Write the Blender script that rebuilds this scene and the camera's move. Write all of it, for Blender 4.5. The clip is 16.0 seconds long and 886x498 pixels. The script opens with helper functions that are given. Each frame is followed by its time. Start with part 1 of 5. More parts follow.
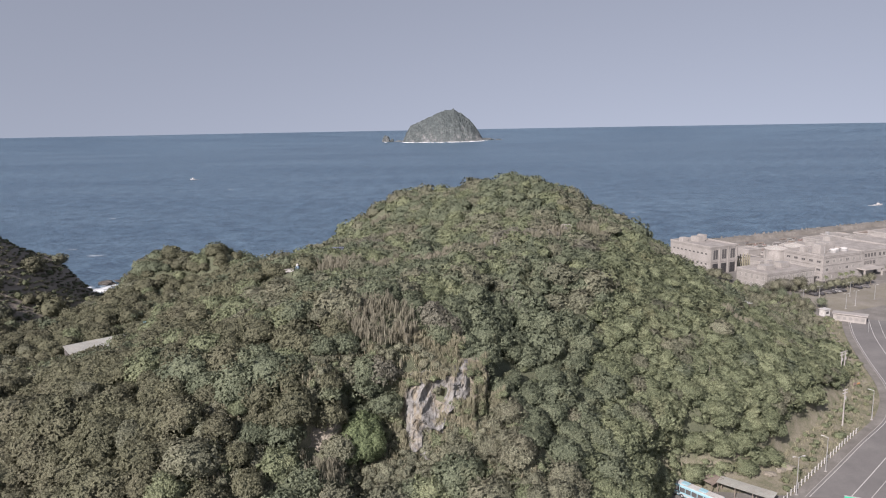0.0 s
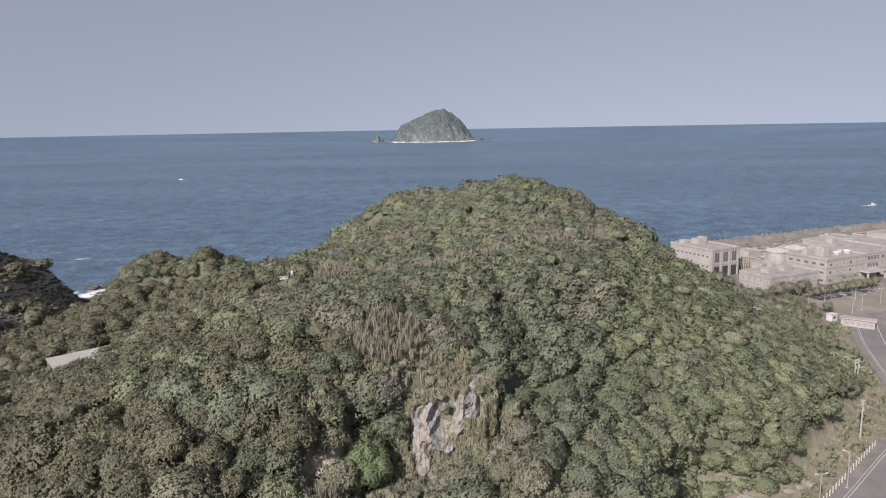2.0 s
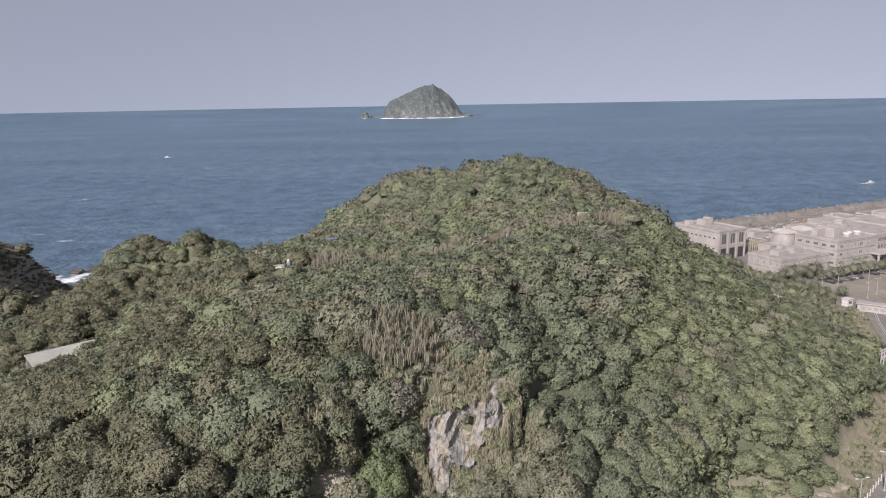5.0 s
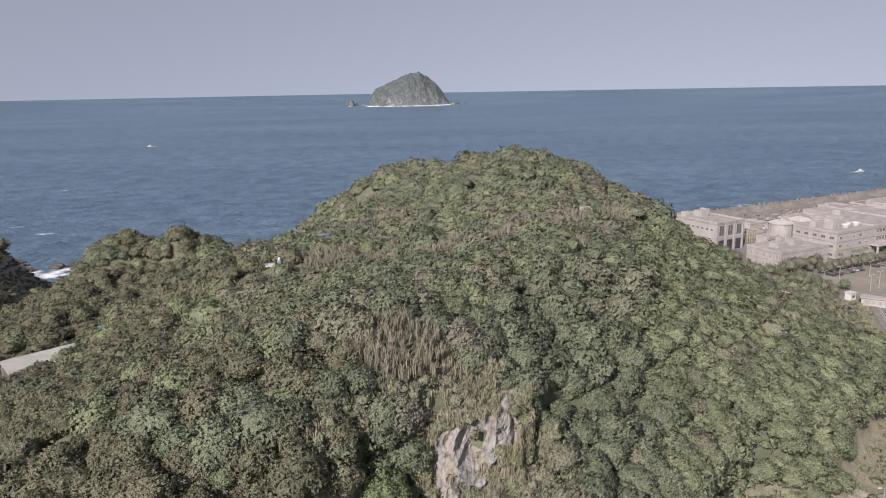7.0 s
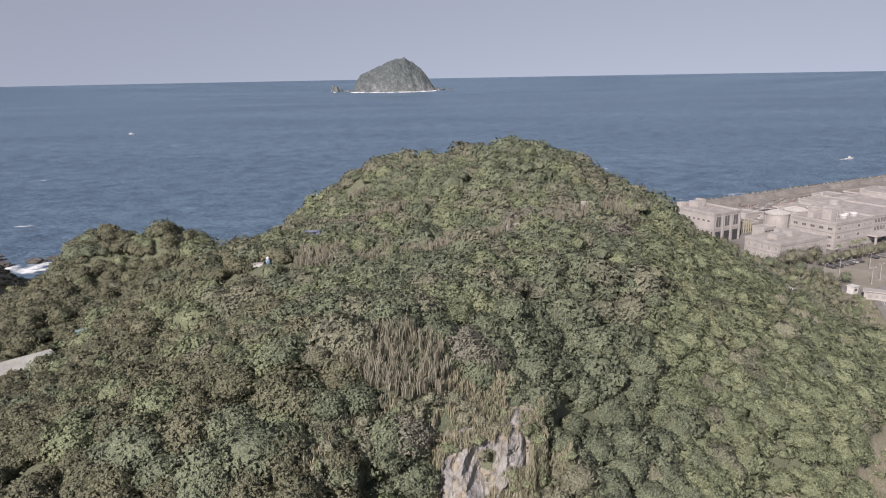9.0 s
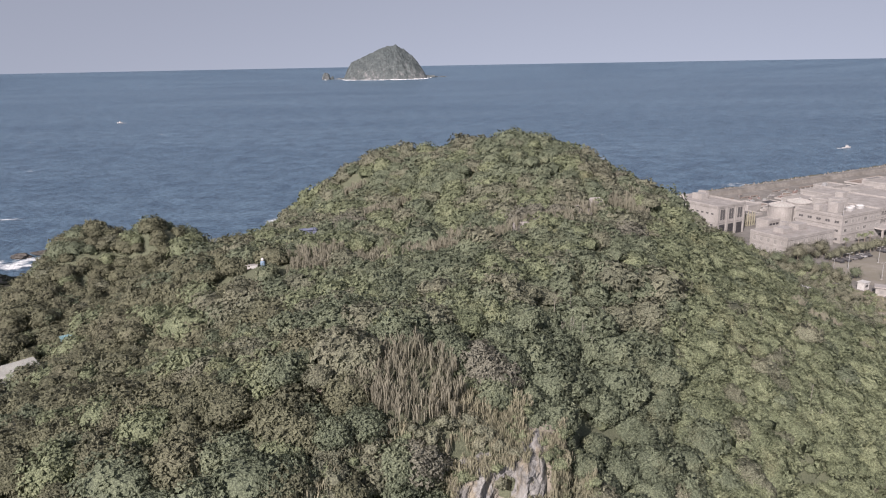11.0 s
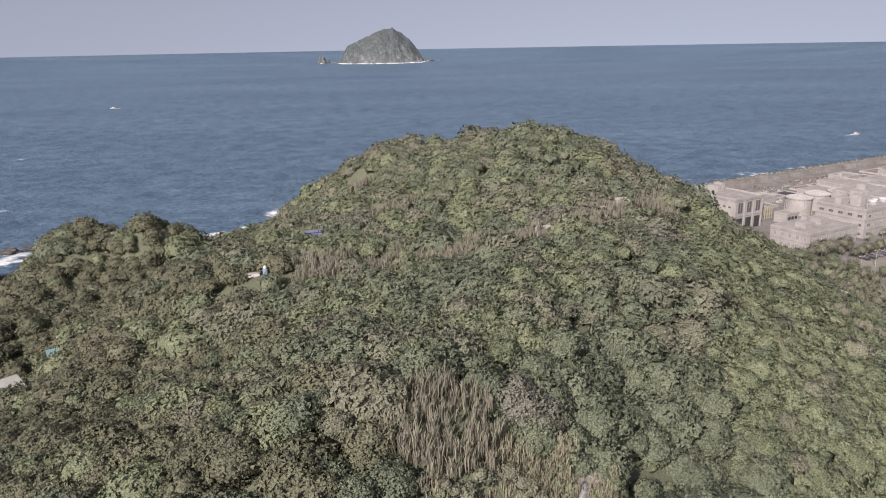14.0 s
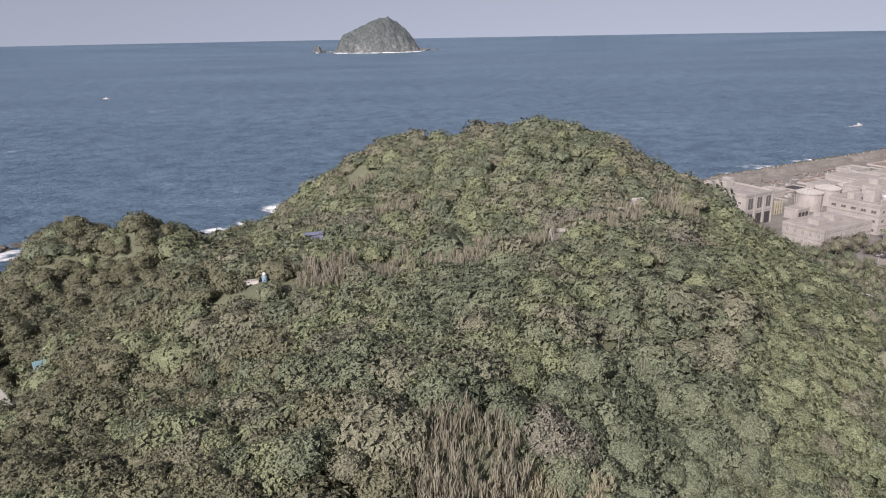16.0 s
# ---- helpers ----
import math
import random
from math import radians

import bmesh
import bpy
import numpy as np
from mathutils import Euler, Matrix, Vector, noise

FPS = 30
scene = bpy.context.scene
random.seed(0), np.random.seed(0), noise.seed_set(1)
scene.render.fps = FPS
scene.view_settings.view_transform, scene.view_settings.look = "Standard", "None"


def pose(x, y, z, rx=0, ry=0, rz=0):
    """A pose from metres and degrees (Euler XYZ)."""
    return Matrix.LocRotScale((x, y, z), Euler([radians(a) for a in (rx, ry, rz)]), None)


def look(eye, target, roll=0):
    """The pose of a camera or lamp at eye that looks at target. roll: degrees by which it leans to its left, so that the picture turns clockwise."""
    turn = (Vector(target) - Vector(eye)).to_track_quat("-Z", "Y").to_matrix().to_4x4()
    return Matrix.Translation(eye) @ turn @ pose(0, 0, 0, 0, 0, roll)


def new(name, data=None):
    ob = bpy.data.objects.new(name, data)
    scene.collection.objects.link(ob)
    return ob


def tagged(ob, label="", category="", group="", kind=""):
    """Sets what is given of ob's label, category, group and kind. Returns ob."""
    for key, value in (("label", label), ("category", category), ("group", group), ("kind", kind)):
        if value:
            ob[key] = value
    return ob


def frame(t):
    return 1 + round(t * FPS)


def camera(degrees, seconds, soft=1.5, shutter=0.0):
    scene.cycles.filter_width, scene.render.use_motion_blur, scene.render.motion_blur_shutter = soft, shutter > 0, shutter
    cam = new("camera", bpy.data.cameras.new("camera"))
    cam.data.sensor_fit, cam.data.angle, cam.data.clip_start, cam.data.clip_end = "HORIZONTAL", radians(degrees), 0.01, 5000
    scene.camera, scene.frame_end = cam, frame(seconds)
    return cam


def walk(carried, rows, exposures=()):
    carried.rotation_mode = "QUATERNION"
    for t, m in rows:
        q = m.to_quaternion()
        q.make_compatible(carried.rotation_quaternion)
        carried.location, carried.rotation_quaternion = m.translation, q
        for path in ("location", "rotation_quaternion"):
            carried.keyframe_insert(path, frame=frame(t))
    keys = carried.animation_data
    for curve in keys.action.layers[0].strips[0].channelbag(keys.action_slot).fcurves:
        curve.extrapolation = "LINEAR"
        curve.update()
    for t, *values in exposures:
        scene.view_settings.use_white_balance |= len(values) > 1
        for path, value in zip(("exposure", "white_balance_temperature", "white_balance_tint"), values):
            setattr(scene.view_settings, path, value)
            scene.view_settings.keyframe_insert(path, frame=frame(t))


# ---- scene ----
PATH = [
    (0.0, 11.03, -30.14, 94.47, 80.16, 0.36),
    (0.5, 10.20, -27.88, 94.53, 80.21, 0.14),
    (1.0, 9.35, -25.59, 94.67, 80.18, -0.08),
    (1.5, 8.44, -23.31, 94.84, 80.16, -0.31),
    (2.0, 7.52, -21.07, 94.94, 80.12, -0.46),
    (2.5, 6.68, -18.83, 94.96, 80.01, -0.47),
    (3.0, 5.81, -16.54, 95.03, 79.64, -0.48),
    (3.5, 4.95, -14.23, 95.10, 79.19, -0.49),
    (4.0, 4.09, -11.90, 95.18, 78.85, -0.78),
    (6.5, -0.00, 0.00, 96.00, 77.44, -2.19),
    (7.0, -0.75, 2.36, 96.14, 77.24, -2.54),
    (7.5, -1.41, 4.74, 96.36, 76.96, -2.82),
    (8.0, -2.09, 7.16, 96.63, 76.69, -3.16),
    (8.5, -2.69, 9.58, 96.92, 76.41, -3.43),
    (9.0, -3.28, 12.02, 97.18, 76.13, -3.71),
    (11.5, -6.26, 24.19, 98.29, 74.96, -4.47),
    (12.0, -6.82, 26.64, 98.56, 74.77, -4.54),
    (12.5, -7.44, 29.13, 98.92, 74.50, -4.61),
    (13.0, -8.07, 31.61, 99.23, 74.29, -4.61),
    (13.5, -8.73, 34.08, 99.47, 74.08, -4.62),
    (14.0, -9.42, 36.57, 99.69, 73.87, -4.69),
    (14.5, -10.00, 39.04, 99.89, 73.66, -4.70),
    (15.0, -10.53, 41.51, 100.06, 73.47, -4.70),
    (15.5, -11.07, 43.98, 100.23, 73.29, -4.77),
    (16.0, -11.65, 46.50, 100.46, 73.05, -5.04),
]
cam = camera(64.0, 16.0, soft=1.1)
walk(cam, [(t, pose(x, y, z, tilt, 1.0, yaw)) for t, x, y, z, tilt, yaw in PATH],
     exposures=[(0.0, 0.65, 6600, 18), (16.0, 0.65, 6700, 20)])


# ---- light ----
SUN_FROM = Vector((-0.43, -0.72, 0.56)).normalized()
world = bpy.data.worlds.new("hazy_sky")
scene.world = world
world.use_nodes = True
wn = world.node_tree.nodes
sky = wn.new("ShaderNodeTexSky")
sky.sky_type, sky.sun_disc = "NISHITA", False
sky.sun_elevation = math.asin(SUN_FROM.z)
sky.sun_rotation = math.atan2(SUN_FROM.x, SUN_FROM.y)
sky.altitude, sky.air_density, sky.dust_density, sky.ozone_density = 90, 1.2, 1.0, 2.0
# haze evens out the lowest degrees of the sky
way, lift_sky, raise_sky = wn.new("ShaderNodeTexCoord"), wn.new("ShaderNodeVectorMath"), wn.new("ShaderNodeVectorMath")
lift_sky.operation, raise_sky.operation = "MULTIPLY", "ADD"
lift_sky.inputs[1].default_value, raise_sky.inputs[1].default_value = (1, 1, 0.7), (0, 0, 0.42)
world.node_tree.links.new(way.outputs["Generated"], lift_sky.inputs[0])
world.node_tree.links.new(lift_sky.outputs[0], raise_sky.inputs[0])
world.node_tree.links.new(raise_sky.outputs[0], sky.inputs[0])
soft_sky = wn.new("ShaderNodeHueSaturation")
soft_sky.inputs["Saturation"].default_value = 0.48
world.node_tree.links.new(sky.outputs[0], soft_sky.inputs["Color"])
world.node_tree.links.new(soft_sky.outputs[0], wn["Background"].inputs[0])
wn["Background"].inputs[1].default_value = 0.093
sun = new("sun", bpy.data.lights.new("sun", "SUN"))
sun.data.energy, sun.data.angle, sun.data.color = 5.0, radians(0.6), (1.0, 0.955, 0.9)
sun.matrix_world = look(SUN_FROM * 300, (0, 0, 0))

# ---- materials ----
def material(name, rough=0.7, metal=0.0, spec=0.4):
    m = bpy.data.materials.new(name)
    m.use_nodes = True
    b = m.node_tree.nodes["Principled BSDF"]
    b.inputs["Roughness"].default_value, b.inputs["Metallic"].default_value = rough, metal
    b.inputs["Specular IOR Level"].default_value = spec
    return m, m.node_tree.nodes, m.node_tree.links, b


def noise_node(nodes, links, scale, detail=4.0, rough=0.55, stretch=None):
    n = nodes.new("ShaderNodeTexNoise")
    n.inputs["Scale"].default_value, n.inputs["Detail"].default_value, n.inputs["Roughness"].default_value = scale, detail, rough
    g = nodes.new("ShaderNodeNewGeometry")
    if stretch:
        k = nodes.new("ShaderNodeVectorMath")
        k.operation = "MULTIPLY"
        k.inputs[1].default_value = stretch
        links.new(g.outputs["Position"], k.inputs[0])
        links.new(k.outputs[0], n.inputs["Vector"])
    else:
        links.new(g.outputs["Position"], n.inputs["Vector"])
    return n


def ramp_node(nodes, links, source, stops):
    r = nodes.new("ShaderNodeValToRGB")
    e = r.color_ramp.elements
    e[0].position, e[0].color = stops[0][0], (*stops[0][1], 1)
    e[1].position, e[1].color = stops[-1][0], (*stops[-1][1], 1)
    for p, c in stops[1:-1]:
        e.new(p).color = (*c, 1)
    links.new(source, r.inputs[0])
    return r


def mix_node(nodes, links, kind, factor, a, b):
    m = nodes.new("ShaderNodeMix")
    m.data_type, m.blend_type = "RGBA", kind
    if isinstance(factor, float):
        m.inputs[0].default_value = factor
    else:
        links.new(factor, m.inputs[0])
    for socket, value in ((m.inputs[6], a), (m.inputs[7], b)):
        if isinstance(value, tuple):
            socket.default_value = (*value, 1)
        else:
            links.new(value, socket)
    return m.outputs[2]


def add_bump(nodes, links, bsdf, source, strength, distance):
    b = nodes.new("ShaderNodeBump")
    b.inputs["Strength"].default_value, b.inputs["Distance"].default_value = strength, distance
    links.new(source, b.inputs["Height"])
    links.new(b.outputs[0], bsdf.inputs["Normal"])


def weathered(name, low, high, scale=0.6, fine=9.0, rough=0.8, metal=0.0, bump=0.3, dist=0.02, dirt=(0.2, 0.18, 0.16), dirt_at=0.62, stretch=None):
    """A surface with broad patches, fine grain and dirt."""
    m, n, l, b = material(name, rough, metal)
    broad = noise_node(n, l, scale, 5, 0.6, stretch)
    grain = noise_node(n, l, fine, 4, 0.65)
    base = ramp_node(n, l, broad.outputs[0], [(0.3, low), (0.7, high)])
    speck = ramp_node(n, l, grain.outputs[0], [(0.3, (0.72, 0.72, 0.72)), (0.7, (1.12, 1.12, 1.12))])
    col = mix_node(n, l, "MULTIPLY", 0.8, base.outputs[0], speck.outputs[0])
    stain = ramp_node(n, l, noise_node(n, l, scale * 2.3, 6, 0.7, (1, 1, 0.35)).outputs[0], [(dirt_at - 0.12, (0, 0, 0)), (dirt_at + 0.12, (1, 1, 1))])
    k = n.new("ShaderNodeMath")
    k.operation = "MULTIPLY"
    k.inputs[1].default_value = 0.5
    l.new(stain.outputs[0], k.inputs[0])
    col = mix_node(n, l, "MIX", k.outputs[0], col, dirt)
    l.new(col, b.inputs["Base Color"])
    add_bump(n, l, b, grain.outputs[0], bump, dist)
    return m


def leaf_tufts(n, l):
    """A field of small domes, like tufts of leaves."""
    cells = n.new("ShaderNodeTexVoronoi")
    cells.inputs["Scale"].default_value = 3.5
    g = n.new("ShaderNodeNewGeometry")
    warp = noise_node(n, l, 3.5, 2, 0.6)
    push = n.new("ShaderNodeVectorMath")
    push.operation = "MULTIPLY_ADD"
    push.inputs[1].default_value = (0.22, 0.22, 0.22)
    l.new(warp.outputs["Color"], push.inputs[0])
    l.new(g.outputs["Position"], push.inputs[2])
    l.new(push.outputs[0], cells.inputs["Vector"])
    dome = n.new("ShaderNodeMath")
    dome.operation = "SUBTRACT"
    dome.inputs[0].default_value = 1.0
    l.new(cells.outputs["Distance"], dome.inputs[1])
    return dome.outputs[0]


def muted(c, k=0.2):
    """A colour with some of its saturation taken out."""
    g = 0.3 * c[0] + 0.6 * c[1] + 0.1 * c[2]
    return tuple(x + (g - x) * k for x in c)


def foliage(name, dark, mid, light, dry=(0.16, 0.13, 0.07), dryness=0.66, grain=True):
    """Leaves: changes of hue from tree to tree and leaf to leaf, tufts shaded in the colour, some of them dry."""
    m, n, l, b = material(name, 0.65, 0.0, 0.2)
    dark, mid, light, dry = [tuple(a * b for a, b in zip(muted(c), (1.5, 1.505, 1.44))) for c in (dark, mid, light, dry)]
    tree = noise_node(n, l, 0.15, 1.5, 0.5)
    geo = n.new("ShaderNodeNewGeometry")
    blend = n.new("ShaderNodeMath")
    blend.operation = "MULTIPLY_ADD"
    blend.inputs[1].default_value = 0.2
    l.new(geo.outputs["Random Per Island"], blend.inputs[0])
    part_of = n.new("ShaderNodeMath")
    part_of.operation = "MULTIPLY_ADD"
    part_of.inputs[1].default_value, part_of.inputs[2].default_value = 0.95, -0.08
    l.new(tree.outputs[0], part_of.inputs[0])
    l.new(part_of.outputs[0], blend.inputs[2])
    col = ramp_node(n, l, blend.outputs[0], [(0.15, dark), (0.5, mid), (0.95, light)])
    old = ramp_node(n, l, noise_node(n, l, 0.07, 5, 0.7).outputs[0], [(dryness - 0.1, (0, 0, 0)), (dryness + 0.1, (1, 1, 1))])
    k = n.new("ShaderNodeMath")
    k.operation = "MULTIPLY"
    k.inputs[1].default_value = 0.5
    l.new(old.outputs[0], k.inputs[0])
    out = mix_node(n, l, "MIX", k.outputs[0], col.outputs[0], dry)
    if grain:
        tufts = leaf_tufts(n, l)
        # tuft shading painted in: dark in the gaps, light on the tops
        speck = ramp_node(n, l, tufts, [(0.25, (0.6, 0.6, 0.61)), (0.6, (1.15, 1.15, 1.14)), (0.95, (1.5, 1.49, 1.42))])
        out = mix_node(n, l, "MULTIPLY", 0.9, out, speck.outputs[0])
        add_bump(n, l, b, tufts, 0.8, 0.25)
    l.new(out, b.inputs["Base Color"])
    thin = n.new("ShaderNodeBsdfTranslucent")
    l.new(out, thin.inputs[0])
    both = n.new("ShaderNodeMixShader")
    both.inputs[0].default_value = 0.36
    l.new(b.outputs[0], both.inputs[1])
    l.new(thin.outputs[0], both.inputs[2])
    l.new(both.outputs[0], n["Material Output"].inputs[0])
    return m


def rock_material(name, low, high, streak, bump=0.7, scale=0.25, stain=None):
    m, n, l, b = material(name, 0.9, 0.0, 0.2)
    crack = noise_node(n, l, scale * 5, 7, 0.7, (1, 1, 0.3))
    broad = noise_node(n, l, scale, 5, 0.6)
    base = ramp_node(n, l, broad.outputs[0], [(0.3, low), (0.7, high)])
    line = ramp_node(n, l, crack.outputs[0], [(0.36, streak), (0.55, (1, 1, 1))])
    col = base.outputs[0]
    if stain:
        # earth washed down over the stone
        wash = ramp_node(n, l, noise_node(n, l, 0.32, 5, 0.65, (1.3, 1, 0.28)).outputs[0], [(0.5, (0, 0, 0)), (0.62, (1, 1, 1))])
        col = mix_node(n, l, "MIX", wash.outputs[0], col, stain)
    l.new(mix_node(n, l, "MULTIPLY", 0.75, col, line.outputs[0]), b.inputs["Base Color"])
    add_bump(n, l, b, crack.outputs[0], bump, 0.6)
    return m


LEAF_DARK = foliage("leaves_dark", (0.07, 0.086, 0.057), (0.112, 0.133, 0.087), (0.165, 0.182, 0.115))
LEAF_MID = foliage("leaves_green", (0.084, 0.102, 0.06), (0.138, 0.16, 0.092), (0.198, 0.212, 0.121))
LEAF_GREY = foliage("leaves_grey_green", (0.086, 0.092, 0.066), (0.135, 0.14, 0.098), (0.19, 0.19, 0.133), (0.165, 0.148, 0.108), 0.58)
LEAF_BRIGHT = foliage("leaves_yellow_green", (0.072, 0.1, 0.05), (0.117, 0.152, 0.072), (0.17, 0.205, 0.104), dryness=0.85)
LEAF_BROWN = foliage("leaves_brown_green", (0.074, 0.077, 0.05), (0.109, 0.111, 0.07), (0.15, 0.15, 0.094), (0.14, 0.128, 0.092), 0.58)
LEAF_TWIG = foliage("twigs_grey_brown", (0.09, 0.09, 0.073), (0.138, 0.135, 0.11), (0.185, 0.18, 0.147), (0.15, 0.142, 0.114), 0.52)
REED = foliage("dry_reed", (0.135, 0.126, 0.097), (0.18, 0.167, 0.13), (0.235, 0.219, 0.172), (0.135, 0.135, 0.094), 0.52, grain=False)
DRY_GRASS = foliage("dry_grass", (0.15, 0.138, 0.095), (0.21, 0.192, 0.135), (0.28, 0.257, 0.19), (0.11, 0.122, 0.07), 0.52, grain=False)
BARK = weathered("bark", (0.12, 0.10, 0.08), (0.25, 0.22, 0.18), 1.5, 12)
PALE_BARK = weathered("pale_bark", (0.17, 0.163, 0.14), (0.27, 0.255, 0.22), 1.5, 12)
CONCRETE = weathered("concrete", (0.26, 0.245, 0.235), (0.36, 0.34, 0.325), 0.08, 3.0)
WALL_PAINT = weathered("wall_tiles", (0.25, 0.237, 0.226), (0.33, 0.313, 0.3), 0.16, 2.2, 0.75, dirt=(0.2, 0.187, 0.175), dirt_at=0.58)
ROOF_SLAB = weathered("roof_slab", (0.23, 0.215, 0.205), (0.34, 0.32, 0.304), 0.16, 1.4, 0.9, dirt=(0.15, 0.137, 0.125), dirt_at=0.52)
TANK_WHITE = weathered("tank_cover", (0.34, 0.33, 0.31), (0.43, 0.42, 0.395), 0.2, 3.0, 0.6)
WHITE_PAINT = weathered("white_paint", (0.4, 0.39, 0.38), (0.5, 0.49, 0.48), 0.5, 5.0, 0.5)
ASPHALT = weathered("asphalt", (0.12, 0.115, 0.115), (0.17, 0.163, 0.16), 0.09, 5.0, 0.9, dirt=(0.1, 0.1, 0.1))
CAR_PARK = weathered("old_asphalt", (0.17, 0.157, 0.138), (0.24, 0.222, 0.195), 0.06, 3.0, 0.95, dirt=(0.13, 0.12, 0.08), dirt_at=0.5)
PAVING = weathered("paving", (0.125, 0.118, 0.11), (0.215, 0.203, 0.19), 0.12, 2.0, 0.9, dirt=(0.1, 0.093, 0.083), dirt_at=0.52)
BREAKWATER = weathered("armour_concrete", (0.14, 0.131, 0.12), (0.245, 0.23, 0.215), 0.09, 0.7, 0.95, bump=0.8, dist=0.5, dirt=(0.09, 0.083, 0.072), dirt_at=0.5)
TIN = weathered("tin_roof", (0.285, 0.288, 0.265), (0.4, 0.402, 0.37), 0.25, 4.0, 0.5, 0.2, dirt=(0.3, 0.24, 0.2))
RUST = weathered("rusty_tin", (0.15, 0.12, 0.103), (0.25, 0.205, 0.175), 0.6, 6.0, 0.8, 0.1)
TURQUOISE = weathered("turquoise_tin", (0.12, 0.215, 0.235), (0.18, 0.29, 0.31), 0.4, 6.0, 0.5)
STEEL = weathered("galvanised_steel", (0.3, 0.3, 0.3), (0.42, 0.42, 0.42), 1.0, 9.0, 0.5, 0.3)
FOAM = weathered("foam", (0.62, 0.64, 0.65), (0.74, 0.75, 0.76), 0.1, 2.0, 0.9)
DARK = weathered("dark_paint", (0.02, 0.02, 0.025), (0.05, 0.05, 0.055), 1.0, 9.0, 0.5)
RED_PAINT = weathered("red_paint", (0.16, 0.115, 0.105), (0.22, 0.15, 0.135), 0.8, 9.0, 0.6)
BLUE_SHEET = weathered("blue_sheet", (0.12, 0.135, 0.21), (0.18, 0.2, 0.29), 0.8, 9.0, 0.6)
BLUE_PLASTIC = weathered("blue_plastic", (0.13, 0.2, 0.28), (0.19, 0.27, 0.36), 0.8, 9.0, 0.5)
BUS_BLUE = weathered("bus_paint", (0.22, 0.4, 0.48), (0.3, 0.48, 0.55), 0.8, 9.0, 0.4)
GREEN_SIGN = weathered("green_sheeting", (0.02, 0.36, 0.22), (0.03, 0.44, 0.28), 0.8, 9.0, 0.5)
YELLOW_PIPE = weathered("yellow_paint", (0.22, 0.205, 0.15), (0.29, 0.27, 0.2), 0.8, 9.0, 0.6)
ORANGE = weathered("orange_plastic", (0.4, 0.19, 0.09), (0.5, 0.26, 0.12), 0.8, 9.0, 0.6)
EARTH = weathered("tan_earth", (0.18, 0.163, 0.133), (0.275, 0.248, 0.208), 0.3, 3.0, 0.95, bump=0.8, dist=0.3)
CLIFF = rock_material("pale_cliff_rock", (0.175, 0.173, 0.17), (0.28, 0.276, 0.268), (0.38, 0.37, 0.36), stain=(0.25, 0.222, 0.178))
SHORE_ROCK = rock_material("shore_rock", (0.06, 0.056, 0.054), (0.12, 0.11, 0.1), (0.4, 0.4, 0.4))

glass_mat, gn, gl, gb = material("window_glass", 0.25, 0.0, 0.5)
gb.inputs["Base Color"].default_value = (0.085, 0.083, 0.085, 1)
# paler panes: light reflected by the glass is put into the base colour
pale_glass_mat, gn, gl, gb = material("pale_glass", 0.3, 0.0, 0.5)
gb.inputs["Base Color"].default_value = (0.2, 0.193, 0.187, 1)


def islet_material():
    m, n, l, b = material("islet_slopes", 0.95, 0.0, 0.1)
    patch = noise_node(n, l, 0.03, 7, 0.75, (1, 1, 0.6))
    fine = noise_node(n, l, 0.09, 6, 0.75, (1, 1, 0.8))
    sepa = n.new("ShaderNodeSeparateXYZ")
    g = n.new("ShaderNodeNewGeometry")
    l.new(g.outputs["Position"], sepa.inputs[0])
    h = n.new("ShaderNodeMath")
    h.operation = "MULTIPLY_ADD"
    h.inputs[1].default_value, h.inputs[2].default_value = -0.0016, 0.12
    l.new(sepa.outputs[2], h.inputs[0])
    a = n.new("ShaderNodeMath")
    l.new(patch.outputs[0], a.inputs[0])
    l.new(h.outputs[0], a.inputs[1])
    # distance haze is put into these blue-greys; the pale end is bare cliff
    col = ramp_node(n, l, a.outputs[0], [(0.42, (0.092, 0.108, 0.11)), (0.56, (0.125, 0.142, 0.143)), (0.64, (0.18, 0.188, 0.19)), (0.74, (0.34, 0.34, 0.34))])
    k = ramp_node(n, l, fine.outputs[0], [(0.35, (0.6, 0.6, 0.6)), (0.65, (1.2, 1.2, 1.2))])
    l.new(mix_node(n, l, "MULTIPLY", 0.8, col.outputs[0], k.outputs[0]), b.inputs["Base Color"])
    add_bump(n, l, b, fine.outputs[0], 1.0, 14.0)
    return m


